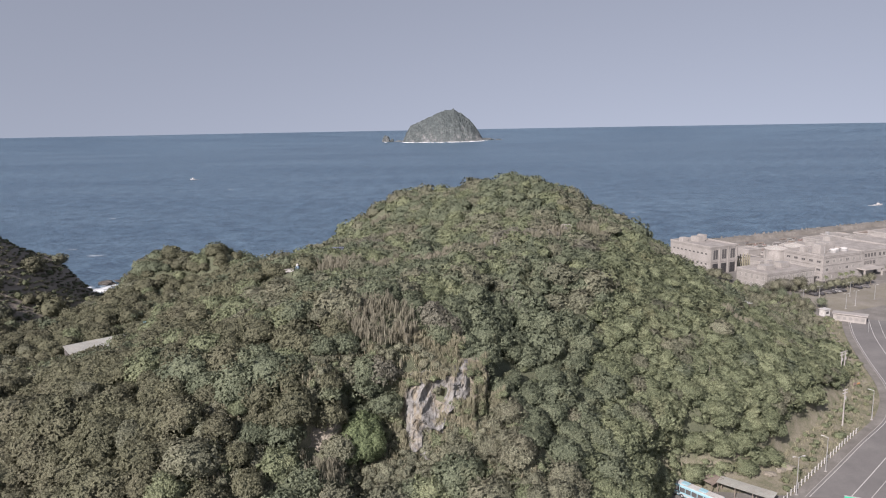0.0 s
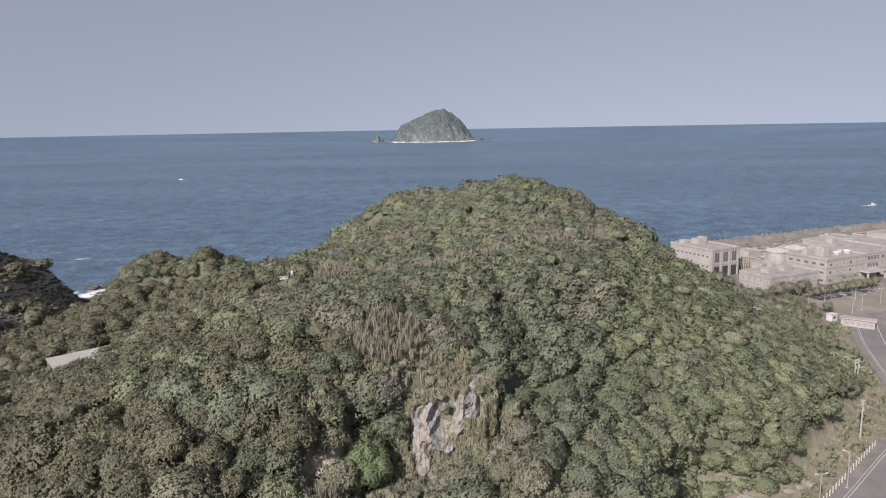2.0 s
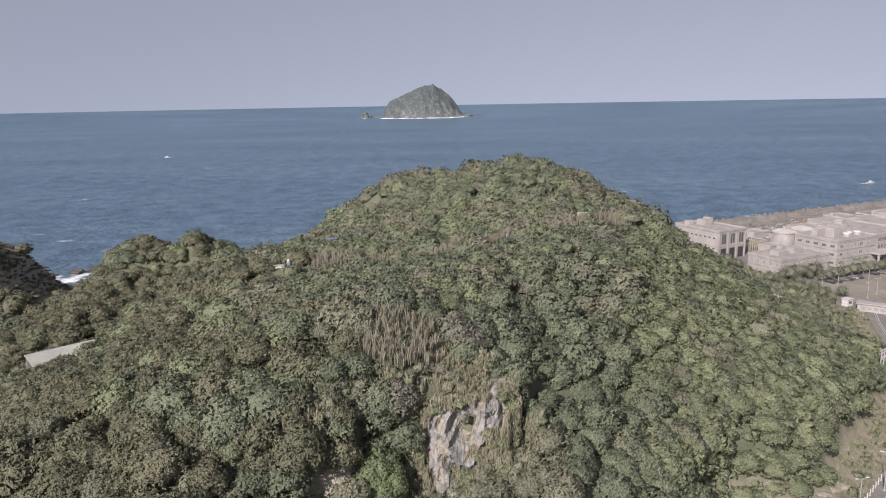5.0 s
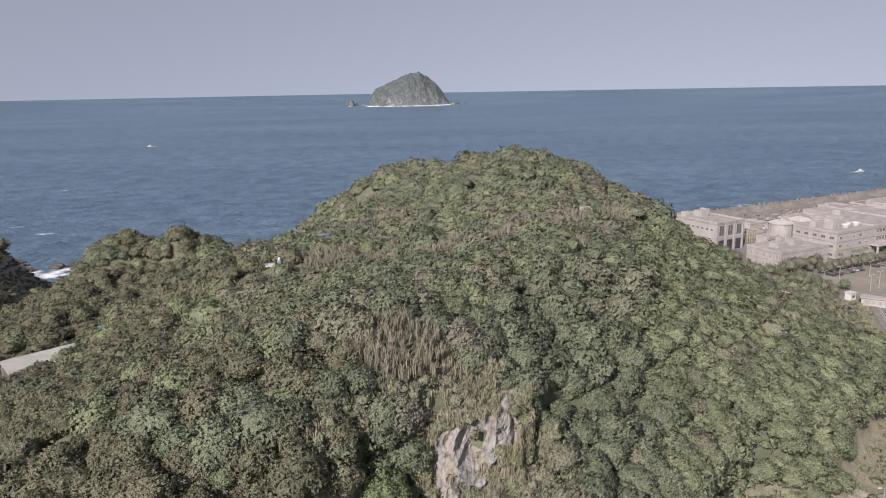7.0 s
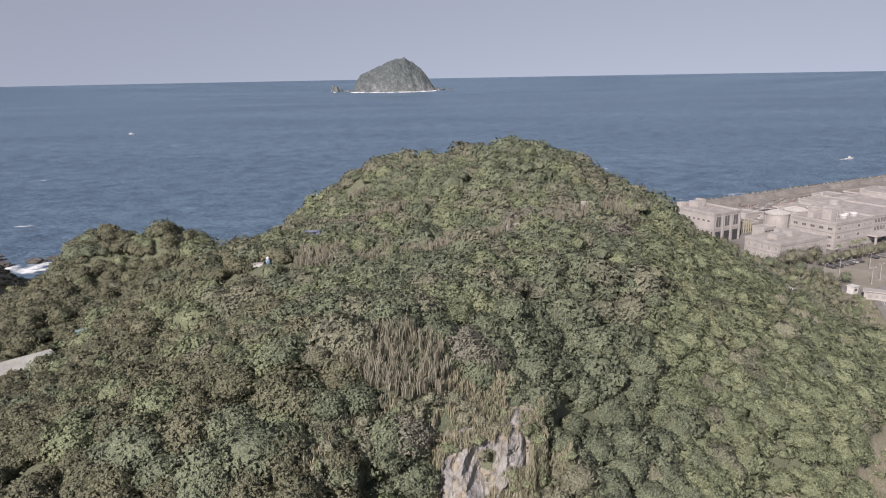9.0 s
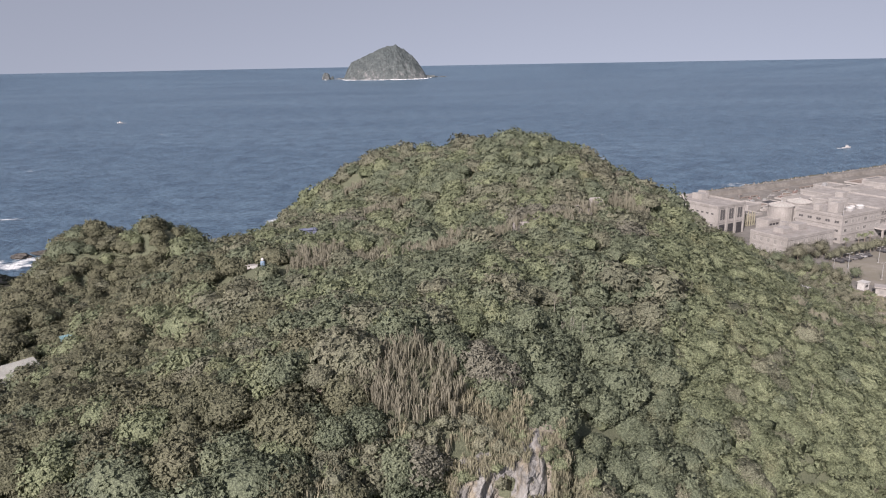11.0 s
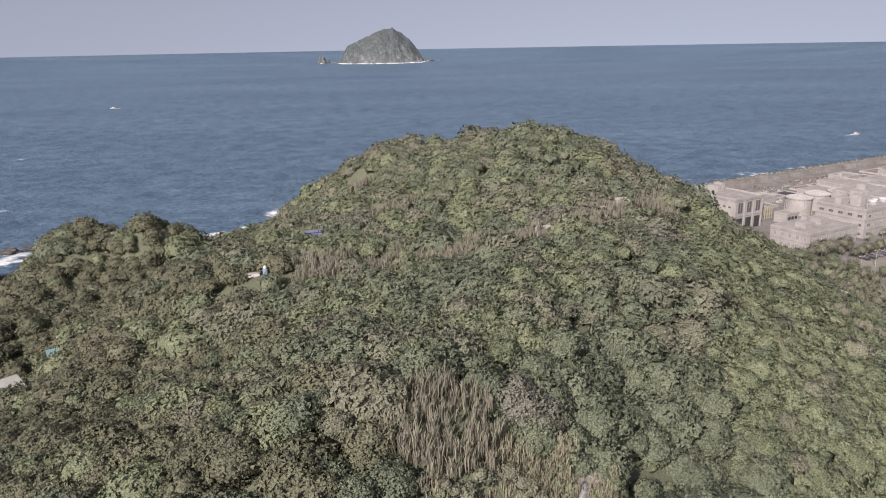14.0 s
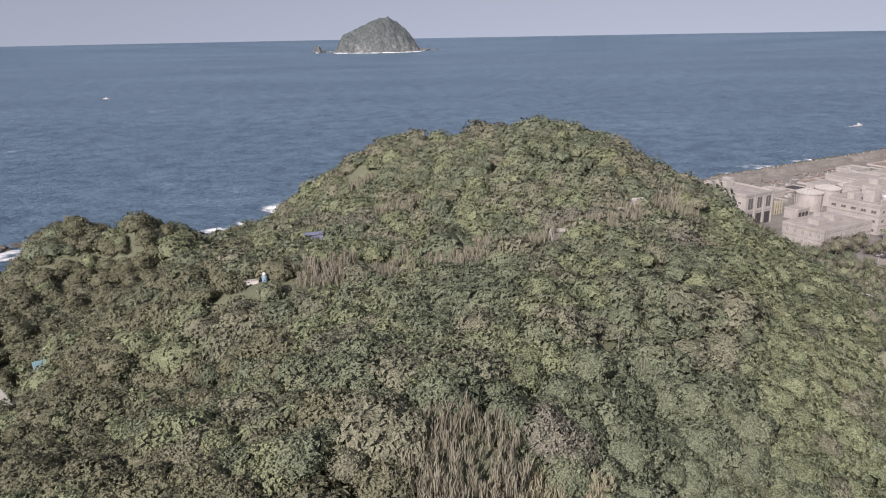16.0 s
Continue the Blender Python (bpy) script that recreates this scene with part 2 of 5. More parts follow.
def ground_material():
    """Earth, litter and grass under and between the trees."""
    m, n, l, b = material("hill_ground", 0.95, 0.0, 0.15)
    broad = noise_node(n, l, 0.08, 6, 0.65)
    fine = leaf_tufts(n, l)
    c = ramp_node(n, l, broad.outputs[0], [(0.32, (0.085, 0.095, 0.064)), (0.56, (0.12, 0.128, 0.086)), (0.74, (0.17, 0.156, 0.118))])
    # colour also carries tuft shading: hollows darker, domes lighter
    k = ramp_node(n, l, fine, [(0.2, (0.75, 0.75, 0.76)), (0.6, (1.0, 1.0, 1.0)), (0.95, (1.2, 1.19, 1.15))])
    # dry brown soil on the cape
    sepa = n.new("ShaderNodeSeparateXYZ")
    g = n.new("ShaderNodeNewGeometry")
    l.new(g.outputs["Position"], sepa.inputs[0])
    cape = n.new("ShaderNodeMapRange")
    cape.inputs[1].default_value, cape.inputs[2].default_value = -140, -165
    l.new(sepa.outputs[0], cape.inputs[0])
    soil = mix_node(n, l, "MIX", cape.outputs[0], c.outputs[0], (0.25, 0.222, 0.192))
    # dry grass and gravel on the low land by the road
    low = n.new("ShaderNodeMapRange")
    low.inputs[1].default_value, low.inputs[2].default_value = 14.5, 12.0
    l.new(sepa.outputs[2], low.inputs[0])
    straw = ramp_node(n, l, noise_node(n, l, 0.3, 5, 0.7).outputs[0], [(0.35, (0.12, 0.125, 0.08)), (0.6, (0.21, 0.192, 0.15))])
    soil = mix_node(n, l, "MIX", low.outputs[0], soil, straw.outputs[0])
    l.new(mix_node(n, l, "MULTIPLY", 0.9, soil, k.outputs[0]), b.inputs["Base Color"])
    add_bump(n, l, b, fine, 0.5, 0.15)
    return m


def sea_material():
    m, n, l, b = material("sea_water", 0.32, 0.0, 0.22)
    swell = noise_node(n, l, 0.05, 3, 0.5, (0.45, 1.0, 1.0))
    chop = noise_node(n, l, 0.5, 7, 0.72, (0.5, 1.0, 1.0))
    drift = noise_node(n, l, 0.0035, 4, 0.55, (0.35, 1.0, 1.0))
    tint = ramp_node(n, l, drift.outputs[0], [(0.35, (0.055, 0.101, 0.154)), (0.65, (0.077, 0.132, 0.19))])
    # chop and roll put the waves' light and shade into colour, troughs darker
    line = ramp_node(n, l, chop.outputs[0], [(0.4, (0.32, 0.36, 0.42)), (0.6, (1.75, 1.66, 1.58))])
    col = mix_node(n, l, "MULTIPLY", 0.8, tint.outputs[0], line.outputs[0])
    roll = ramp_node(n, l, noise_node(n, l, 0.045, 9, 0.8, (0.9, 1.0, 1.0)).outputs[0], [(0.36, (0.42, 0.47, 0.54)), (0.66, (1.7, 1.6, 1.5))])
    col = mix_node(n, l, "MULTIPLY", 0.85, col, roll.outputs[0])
    # foam where waves break on the shore, and a few whitecaps
    near = n.new("ShaderNodeAttribute")
    near.attribute_name = "surf"
    froth = noise_node(n, l, 0.11, 7, 0.68, (0.8, 1.0, 1.0))
    f = n.new("ShaderNodeMath")
    f.operation = "ADD"
    l.new(near.outputs["Fac"], f.inputs[0])
    l.new(froth.outputs[0], f.inputs[1])
    foam = ramp_node(n, l, f.outputs[0], [(0.84, (0, 0, 0)), (1.0, (1, 1, 1))])
    cap = ramp_node(n, l, noise_node(n, l, 0.09, 3, 0.5, (0.35, 1.0, 1.0)).outputs[0], [(0.755, (0, 0, 0)), (0.775, (1, 1, 1))])
    white = n.new("ShaderNodeMath")
    white.operation = "MAXIMUM"
    l.new(foam.outputs[0], white.inputs[0])
    l.new(cap.outputs[0], white.inputs[1])
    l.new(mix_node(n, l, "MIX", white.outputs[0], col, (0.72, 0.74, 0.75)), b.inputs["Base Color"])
    r = n.new("ShaderNodeMath")
    r.operation = "MULTIPLY_ADD"
    r.inputs[1].default_value, r.inputs[2].default_value = 0.5, 0.36
    l.new(white.outputs[0], r.inputs[0])
    l.new(r.outputs[0], b.inputs["Roughness"])
    tall = n.new("ShaderNodeMath")
    l.new(swell.outputs[0], tall.inputs[0])
    l.new(chop.outputs[0], tall.inputs[1])
    add_bump(n, l, b, tall.outputs[0], 0.8, 2.2)
    return m


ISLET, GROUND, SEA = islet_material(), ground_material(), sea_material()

# ---- lie of the land ----
LATTICE = [
    [-8, -8, -8, -3, -2, -3, -1, -6, -8, -8, -8],
    [-8, -4, 4, 15, 29, 41, 43, 11, -8, -8, -8],
    [5, 8, 15, 25, 39, 52, 54, 24, 6, -3, -7],
    [26, 19, 17, 17, 25, 39, 47, 48, 29, 13, -1],
    [52, 28, 11, 13, 32, 39, 38, 52, 42, 16, -8],
    [75, 43, 6, 13, 29, 41, 40, 57, 47, 15, -8],
    [77, 55, 18, 34, 6, 26, 51, 65, 42, 5, -8],
    [34, -8, -8, 20, 10, 44, 54, 45, 24, -1, -8],
    [-8, -8, -6, 0, -4, 12, 21, 27, 21, 4, -8],
]
KNOLLS = [(45, 262, 6, 20, 20), (-16, 290, 6, 16, 14), (-125, 300, 12.5, 13, 16), (-91, 287, 17, 12, 12), (-106, 290, -6.5, 6, 14), (-192, 308, 8, 22, 26), (-180, 308, 9.6, 9, 9),
          (-92, 254, -10, 20, 20), (-62, 300, -6, 14, 22), (-40, 200, 5, 16, 14), (44, 172, 5, 16, 14), (-3, 124, 5, 13, 10), (-50, 160, -6, 12, 14), (14, 148, 4, 14, 12), (-150, 280, -12, 15, 30), (-101, 212, -15, 10, 15), (-122, 188, -8, 18, 16),
          (-141, 286, -3.3, 10, 10), (-116, 304, -3.2, 10, 10), (-100, 288, 3.6, 10, 10), (-90, 291, -3.2, 10, 10), (-64, 328, -3.5, 10, 10), (-52, 318, 2.2, 10, 10), (-37, 312, -0.7, 10, 10),
          (-10, 297, 0.6, 10, 10), (2, 297, 1.2, 10, 10), (14, 291, -1.5, 10, 10), (26, 284, 1.3, 10, 10), (38, 278, -0.5, 10, 10), (46, 272, -0.6, 10, 10), (57, 262, -0.5, 10, 10),
          (66, 252, -1.0, 10, 10), (78, 246, 1.0, 10, 10), (-55, 214, 2.0, 10, 10), (-44, 210, -2.1, 10, 10)]
COAST_X = [-700, -330, -230, -200, -150, -100, -70, -30, 60, 150, 199, 600]
COAST_Y = [250, 300, 385, 388, 398, 412, 440, 470, 455, 465, 478, 662]
KERB_X = [40, 70, 101.3, 111.1, 123.5, 136.6, 146, 151.8, 157.4, 167.3, 178]
KERB_Y = [76, 104, 133, 142.1, 153.8, 165.1, 178, 190.6, 209.8, 238.5, 260]
TOE_X = [-260, -60, 20, 42, 52, 57, 63, 80, 93, 106, 119, 131, 143, 150, 161, 170, 190]
TOE_Y = [10, 25, 55, 76, 96, 120, 130, 134, 141, 154, 166, 178, 192, 209, 237, 258, 290]
ANG = math.radians(24.5)


def step(e0, e1, v):
    t = np.clip((v - e0) / (e1 - e0), 0, 1)
    return t * t * (3 - 2 * t)


def cubic(u):
    u = np.abs(u)
    return np.where(u < 1, 2 / 3 - u * u + u**3 / 2, np.where(u < 2, (2 - u) ** 3 / 6, 0))


def flat_level(y):
    return np.clip(6 + (y - 134) * 0.055, 5, 12)


def to_uv(x, y):
    return x * math.cos(ANG) + y * math.sin(ANG), y * math.cos(ANG) - x * math.sin(ANG)


def to_xy(u, v):
    return u * math.cos(ANG) - v * math.sin(ANG), u * math.sin(ANG) + v * math.cos(ANG)


def beside(x, y, line_x, line_y):
    """Metres from a line towards the hill; negative beyond it."""
    best = np.full(np.shape(x), 1e9)
    sign = np.ones(np.shape(x))
    for i in range(len(line_x) - 1):
        ax, ay, bx, by = line_x[i], line_y[i], line_x[i + 1], line_y[i + 1]
        dx, dy = bx - ax, by - ay
        t = np.clip(((x - ax) * dx + (y - ay) * dy) / (dx * dx + dy * dy), 0, 1)
        d = np.hypot(x - ax - t * dx, y - ay - t * dy)
        s = np.sign(dx * (y - ay) - dy * (x - ax))
        sign = np.where(d < best, s, sign)
        best = np.minimum(d, best)
    return best * sign


def canopy(x, y):
    """Height of the tops of the wood over the sea."""
    x, y = np.asarray(x, float), np.asarray(y, float)
    rise = np.zeros(np.shape(x))
    for j, row in enumerate(LATTICE):
        wy = cubic((y - 40 - 40 * j) / 40)
        for i, h in enumerate(row):
            rise = rise + h * wy * cubic((x + 240 - 40 * i) / 40)
    for cx, cy, h, rx, ry in KNOLLS:
        rise = rise + h * np.exp(-0.5 * (((x - cx) / rx) ** 2 + ((y - cy) / ry) ** 2))
    u, v = to_uv(x, y)
    yard = step(276, 250, u) + step(215, 235, v) * step(290, 262, u)
    yard = np.clip(yard, 0, 1)
    rise = np.maximum(rise, 0) * step(0.0, 5, beside(x, y, TOE_X, TOE_Y)) * np.where((u > 250) & (v > 120), yard, 1)
    rise = cut(x, y, rise)
    z = flat_level(y) + rise
    shore = np.interp(x, COAST_X, COAST_Y) - y
    k = step(-3, np.where(x > 190, 5, 30 + 42 * step(80, 0, x) + 20 * step(-115, -160, x)), shore)
    return z * k - 6 * (1 - k)


def cut(x, y, rise):
    """The old quarry face in the hill's front."""
    side = step(-36, -13, x) * step(30, 20, x)
    edge = 98.5 + 11.5 * step(-21, -4, x) + 0.12 * x + 1.2 * np.sin(x * 0.45)
    low = 31 - 0.7 * (105 - y) + 9 * step(-6, -13, x)
    down = step(edge, edge - 4.5, y)
    return np.where(rise > low, rise + (np.maximum(np.minimum(rise, low), 4) - rise) * side * down, rise)


def ground(x, y):
    """Height of the soil: the wood's tops less the trees."""
    top = canopy(x, y)
    return top - 2.9 * step(1.0, 7, top - flat_level(np.asarray(y, float)))


# ---- building helpers ----
rng = np.random.default_rng(7)


def mesh_of(name, verts, faces, mats, smooth=False, index=None, normals=None):
    """A mesh from arrays: verts (n, 3) and faces (m, 3 or 4)."""
    verts, faces = np.asarray(verts, np.float32), np.asarray(faces, np.int32)
    me = bpy.data.meshes.new(name)
    k = faces.shape[1]
    me.vertices.add(len(verts))
    me.vertices.foreach_set("co", verts.ravel())
    me.loops.add(faces.size)
    me.loops.foreach_set("vertex_index", faces.ravel())
    me.polygons.add(len(faces))
    me.polygons.foreach_set("loop_start", np.arange(0, faces.size, k, dtype=np.int32))
    me.polygons.foreach_set("loop_total", np.full(len(faces), k, np.int32))
    for m in mats if isinstance(mats, (list, tuple)) else [mats]:
        me.materials.append(m)
    if index is not None:
        me.polygons.foreach_set("material_index", np.asarray(index, np.int32))
    me.polygons.foreach_set("use_smooth", np.full(len(faces), smooth))
    me.update(calc_edges=True)
    if normals is not None:
        me.attributes.new("custom_normal", "FLOAT_VECTOR", "POINT").data.foreach_set("vector", np.asarray(normals, np.float32).ravel())
        me.update()
    return me


def link_bm(name, bm, mat, smooth=False):
    me = bpy.data.meshes.new(name)
    bm.to_mesh(me)
    bm.free()
    me.materials.append(mat)
    if smooth:
        me.polygons.foreach_set("use_smooth", np.full(len(me.polygons), True))
    return new(name, me)


def part(name, bm, mat, parent, label="", smooth=False):
    ob = link_bm(name, bm, mat, smooth)
    ob.parent = parent
    return tagged(ob, label) if label else ob


def thing(name, at, label, category, group="", turn=0.0):
    ob = new(name)
    ob.matrix_world = pose(*at, 0, 0, turn)
    ob.empty_display_size = 0.5
    return tagged(ob, label, category, group)


def box(bm, x0, x1, y0, y1, z0, z1, bevel=0.0):
    made = bmesh.ops.create_cube(bm, size=1.0, matrix=Matrix.Translation(((x0 + x1) / 2, (y0 + y1) / 2, (z0 + z1) / 2)) @ Matrix.Diagonal((x1 - x0, y1 - y0, z1 - z0, 1)))
    if bevel:
        edges = list({e for v in made["verts"] for e in v.link_edges})
        bmesh.ops.bevel(bm, geom=edges, offset=bevel, segments=1, affect="EDGES")
    return bm


def boxed(*dims, bevel=0.0):
    return box(bmesh.new(), *dims, bevel=bevel)


def tube(bm, points, radii, sides=8):
    """A tapered tube along points."""
    rings = []
    for i, p in enumerate(points):
        p = Vector(p)
        a, b = Vector(points[max(i - 1, 0)]), Vector(points[min(i + 1, len(points) - 1)])
        q = (b - a).to_track_quat("Z", "Y")
        rings.append([bm.verts.new(p + q @ Vector((math.cos(t) * radii[i], math.sin(t) * radii[i], 0))) for t in (2 * math.pi * k / sides for k in range(sides))])
    for lo, hi in zip(rings, rings[1:]):
        for k in range(sides):
            bm.faces.new((lo[k], lo[(k + 1) % sides], hi[(k + 1) % sides], hi[k]))
    bm.faces.new(list(reversed(rings[0])))
    bm.faces.new(rings[-1])
    return bm


def grid_faces(nx, ny):
    i = np.arange(nx - 1)[None, :] + np.arange(ny - 1)[:, None] * nx
    return np.stack([i, i + 1, i + 1 + nx, i + nx], -1).reshape(-1, 4)


# ---- ground, sea and road ----
gx = np.concatenate([np.arange(-900, -300, 30), np.arange(-300, -40, 2.5), np.arange(-40, 34, 0.8), np.arange(34, 200, 2.5), np.arange(200, 1000, 8)])
gy = np.concatenate([np.arange(-900, 30, 30), np.arange(30, 80, 2.5), np.arange(80, 122, 0.8), np.arange(122, 450, 2.5), np.arange(450, 840, 8)])
mx, my = np.meshgrid(gx, gy)
mz = ground(mx, my)
rough = np.array([noise.fractal(Vector((a * 0.11, b * 0.11, 0)), 0.9, 2.1, 3) for a, b in zip(mx.ravel(), my.ravel())]).reshape(mx.shape)
mz = mz + 0.7 * rough * step(2, 8, mz - flat_level(my))
tagged(new("ground", mesh_of("ground", np.stack([mx, my, mz], -1).reshape(-1, 3), grid_faces(len(gx), len(gy)), GROUND, True)),
       "wooded coastal hill with brown earth and leaf litter", "hillside", kind="structure")


def sea_level(r):
    """Flat to 3.5 km; beyond, the rim lifts so that the edge stands where the true horizon is."""
    dip = 96 / 3500 + (r - 3500) / 1450 * (0.0055 - 96 / 3500)
    return np.where(r < 3500, 0.0, 96 - r * dip)


ang = np.linspace(0, 2 * math.pi, 433)
rad = np.concatenate([np.arange(90, 700, 5), 700 * 1.055 ** np.arange(0, 30), np.linspace(3560, 4950, 12)])
rr, aa = np.meshgrid(rad, ang)
sx, sy = rr * np.cos(aa), rr * np.sin(aa) + 60 * np.clip(1 - rr / 3000, 0, 1)
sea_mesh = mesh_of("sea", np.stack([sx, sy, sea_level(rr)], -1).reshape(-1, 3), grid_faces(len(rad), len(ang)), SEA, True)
off = sy - np.interp(sx, COAST_X, COAST_Y)
surf = np.where(off > -12, 0.29 * np.exp(-((off - 6) / 18) ** 2) + 0.16 * np.exp(-np.maximum(off, 0) / 45), 0)
surf = surf * np.clip(1 - (sx - 330) / 300, 0.35, 1)
for fx, fy, rx, ry, much in ((-264, 510, 15, 6, 0.5), (-300, 540, 9, 6, 0.45), (-196, 401, 11, 6, 0.26), (-104, 426, 14, 9, 0.55), (-90, 440, 9, 10, 0.52), (-80, 475, 9, 22, 0.54), (268, 552, 34, 14, 0.42), (318, 570, 32, 12, 0.42), (238, 532, 18, 10, 0.36)):
    surf = np.maximum(surf, much * np.exp(-(((sx - fx) / rx) ** 2 + ((sy - fy) / ry) ** 2)))
sea_mesh.attributes.new("surf", "FLOAT", "POINT").data.foreach_set("value", surf.ravel().astype(np.float32))
tagged(new("sea", sea_mesh), "dark blue sea with small wind waves and surf", "sea", kind="structure")


def ribbon(name, line, inner, outer, lift, mat, depth=0.25):
    """A paved strip beside the kerb line, from inner to outer metres to its right."""
    p = np.array(line, float)
    d = np.gradient(p, axis=0)
    d /= np.linalg.norm(d, axis=1)[:, None]
    side = np.stack([d[:, 1], -d[:, 0]], 1)
    a, b = p + side * inner, p + side * outer
    n = len(p)
    za = flat_level(p[:, 1]) + lift
    top = np.concatenate([np.column_stack([a, za]), np.column_stack([b, za])])
    low = top - (0, 0, depth)
    i = np.arange(n - 1)
    f = np.concatenate([np.stack([i, i + n, i + n + 1, i + 1], 1), np.stack([i + 2 * n, i, i + 1, i + 2 * n + 1], 1), np.stack([i + n, i + 3 * n, i + 3 * n + 1, i + n + 1], 1)])
    return new(name, mesh_of(name, np.concatenate([top, low]), f, mat))


def smooth_line(xs, ys, n=60):
    t = np.linspace(0, len(xs) - 1, n)
    x, y = np.interp(t, range(len(xs)), xs), np.interp(t, range(len(ys)), ys)
    for _ in range(4):
        x[1:-1], y[1:-1] = (x[:-2] + 2 * x[1:-1] + x[2:]) / 4, (y[:-2] + 2 * y[1:-1] + y[2:]) / 4
    return np.stack([x, y], 1)


KERB = smooth_line(KERB_X, KERB_Y)
tagged(ribbon("road", KERB, 0.15, 15.5, 0.06, ASPHALT), "grey asphalt road with worn white lines", "road", kind="structure")
tagged(ribbon("pavement", KERB, -2.4, 0, 0.2, PAVING, 0.5), "pale paved footway beside the road", "pavement", kind="structure")
tagged(ribbon("kerb", KERB, 0.0, 0.16, 0.215, CONCRETE, 0.5), "concrete kerb stone along the road", "kerb", kind="structure")
tagged(ribbon("edge_line", KERB, 0.7, 0.85, 0.068, WHITE_PAINT, 0.004), "worn white edge line on asphalt", "road marking", kind="structure")
tagged(ribbon("lane_line", KERB, 7.6, 7.8, 0.068, WHITE_PAINT, 0.004), "worn white lane line on asphalt", "road marking", kind="structure")
tagged(ribbon("lane_line", KERB, 11.2, 11.35, 0.068, WHITE_PAINT, 0.004), "worn white lane line on asphalt", "road marking", kind="structure")
yard = bmesh.new()
box(yard, 262, 420, 150, 203, 11.7, 12.04)
box(yard, 270, 960, 203, 324, 11.2, 12.03)
yard.transform(Matrix.Rotation(ANG, 4, "Z"))
tagged(link_bm("yard", yard, PAVING), "pale concrete yard of the waterworks", "yard", kind="structure")
lot = boxed(272, 345, 169, 198, 12.05, 12.08)
lot.transform(Matrix.Rotation(ANG, 4, "Z"))
tagged(link_bm("car_park", lot, CAR_PARK), "worn asphalt car park with brown grass at its edge", "car park", kind="structure")
layby = boxed(-26, 26, -5, 6, 5.1, 5.85)
layby.transform(Matrix.Translation((80, 123, 0)) @ Matrix.Rotation(radians(-8), 4, "Z"))
tagged(link_bm("bus_stand", layby, PAVING), "dusty concrete bus stand by the road", "bus stand", kind="structure")

# ---- islet ----
PROFILE_X = [-1.34, -1.22, -1.1, -0.93, -0.64, -0.32, -0.12, 0.02, 0.2, 0.34, 0.46, 0.6, 0.72, 0.8]
PROFILE_Z = [0.0, 0.3, 0.52, 0.6, 0.76, 0.92, 0.99, 1.01, 0.87, 0.76, 0.62, 0.4, 0.18, 0.0]
ISLET_AT = Vector((43.0, 3925.0, 13.0))


def islet():
    n, k = 150, 90
    xs, ys = np.linspace(-1.35, 0.82, n), np.linspace(-0.62, 0.62, k)
    X, Y = np.meshgrid(xs, ys)
    ridge = np.interp(X, PROFILE_X, PROFILE_Z)
    Z = np.zeros_like(X)
    for j in range(k):
        for i in range(n):
            p = Vector((X[j, i] * 3.1, Y[j, i] * 3.1, 0.0))
            g = noise.ridged_multi_fractal(p * 1.5, 0.9, 2.1, 5, 1.0, 2.0)
            crest = 0.05 * noise.noise(Vector((X[j, i] * 2.2, 3.0, 0)))
            gully = noise.ridged_multi_fractal(Vector((X[j, i] * 2.6 + Y[j, i] * 0.7, Y[j, i] * 1.6, 4.0)), 0.9, 2.1, 4, 1.0, 2.0)
            fall = max(0.0, 1 - (abs(Y[j, i] - crest) + 0.025 * (1.6 - gully) * min(1.0, 8 * abs(Y[j, i] - crest))) / (0.08 + 0.5 * math.sqrt(max(ridge[j, i], 0.0)))) ** 0.8
            Z[j, i] = ridge[j, i] * fall * (0.985 + 0.015 * g) + 0.05 * (g - 1.0) * (1 if ridge[j, i] > 0.02 else 0) * min(1, fall * 3) * (1 - 0.7 * fall)
    V = np.stack([ISLET_AT.x + X * 212, ISLET_AT.y + Y * 212, ISLET_AT.z - 6 + Z * 178], -1).reshape(-1, 3)
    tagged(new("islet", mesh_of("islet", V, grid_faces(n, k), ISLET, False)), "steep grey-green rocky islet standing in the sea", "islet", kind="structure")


islet()


def boulder(name, at, size, mat, label, category, group, seed):
    bm = bmesh.new()
    bmesh.ops.create_icosphere(bm, subdivisions=3, radius=1.0)
    for v in bm.verts:
        v.co *= 1 + 0.45 * noise.fractal(v.co * 1.3 + Vector((seed * 7.1, 0, 0)), 0.9, 2.2, 4)
        v.co = Vector((v.co.x * size[0], v.co.y * size[1], v.co.z * size[2]))
    ob = link_bm(name, bm, mat)
    ob.location = at
    return tagged(ob, label, category, group)


def surf_line():
    """Broken white surf and spray along the islet's foot."""
    vs, fs = [], []
    for i in range(170):
        u = rng.uniform(-1.38, 0.88)
        x, y = ISLET_AT.x + u * 212 - (90 if i < 12 else 0), ISLET_AT.y - 212 * (0.1 + 0.5 * math.sqrt(max(0.0, np.interp(u, PROFILE_X, PROFILE_Z)))) - rng.uniform(0, 22)
        a, b, tall = rng.uniform(5, 18), rng.uniform(4, 10), rng.uniform(1.5, 5.5)
        z = float(sea_level(math.hypot(x, y - 60)))
        n = len(vs)
        vs.append((x, y, z + tall))
        for k in range(7):
            t = 2 * math.pi * k / 7
            s = rng.uniform(0.6, 1.2)
            vs.append((x + math.cos(t) * a * s, y + math.sin(t) * b * s, z - 0.5))
        fs += [(n, n + 1 + k, n + 1 + (k + 1) % 7) for k in range(7)]
    tagged(new("surf", mesh_of("surf", vs, fs, FOAM)), "broken white surf at the islet's foot", "surf", kind="stuff")


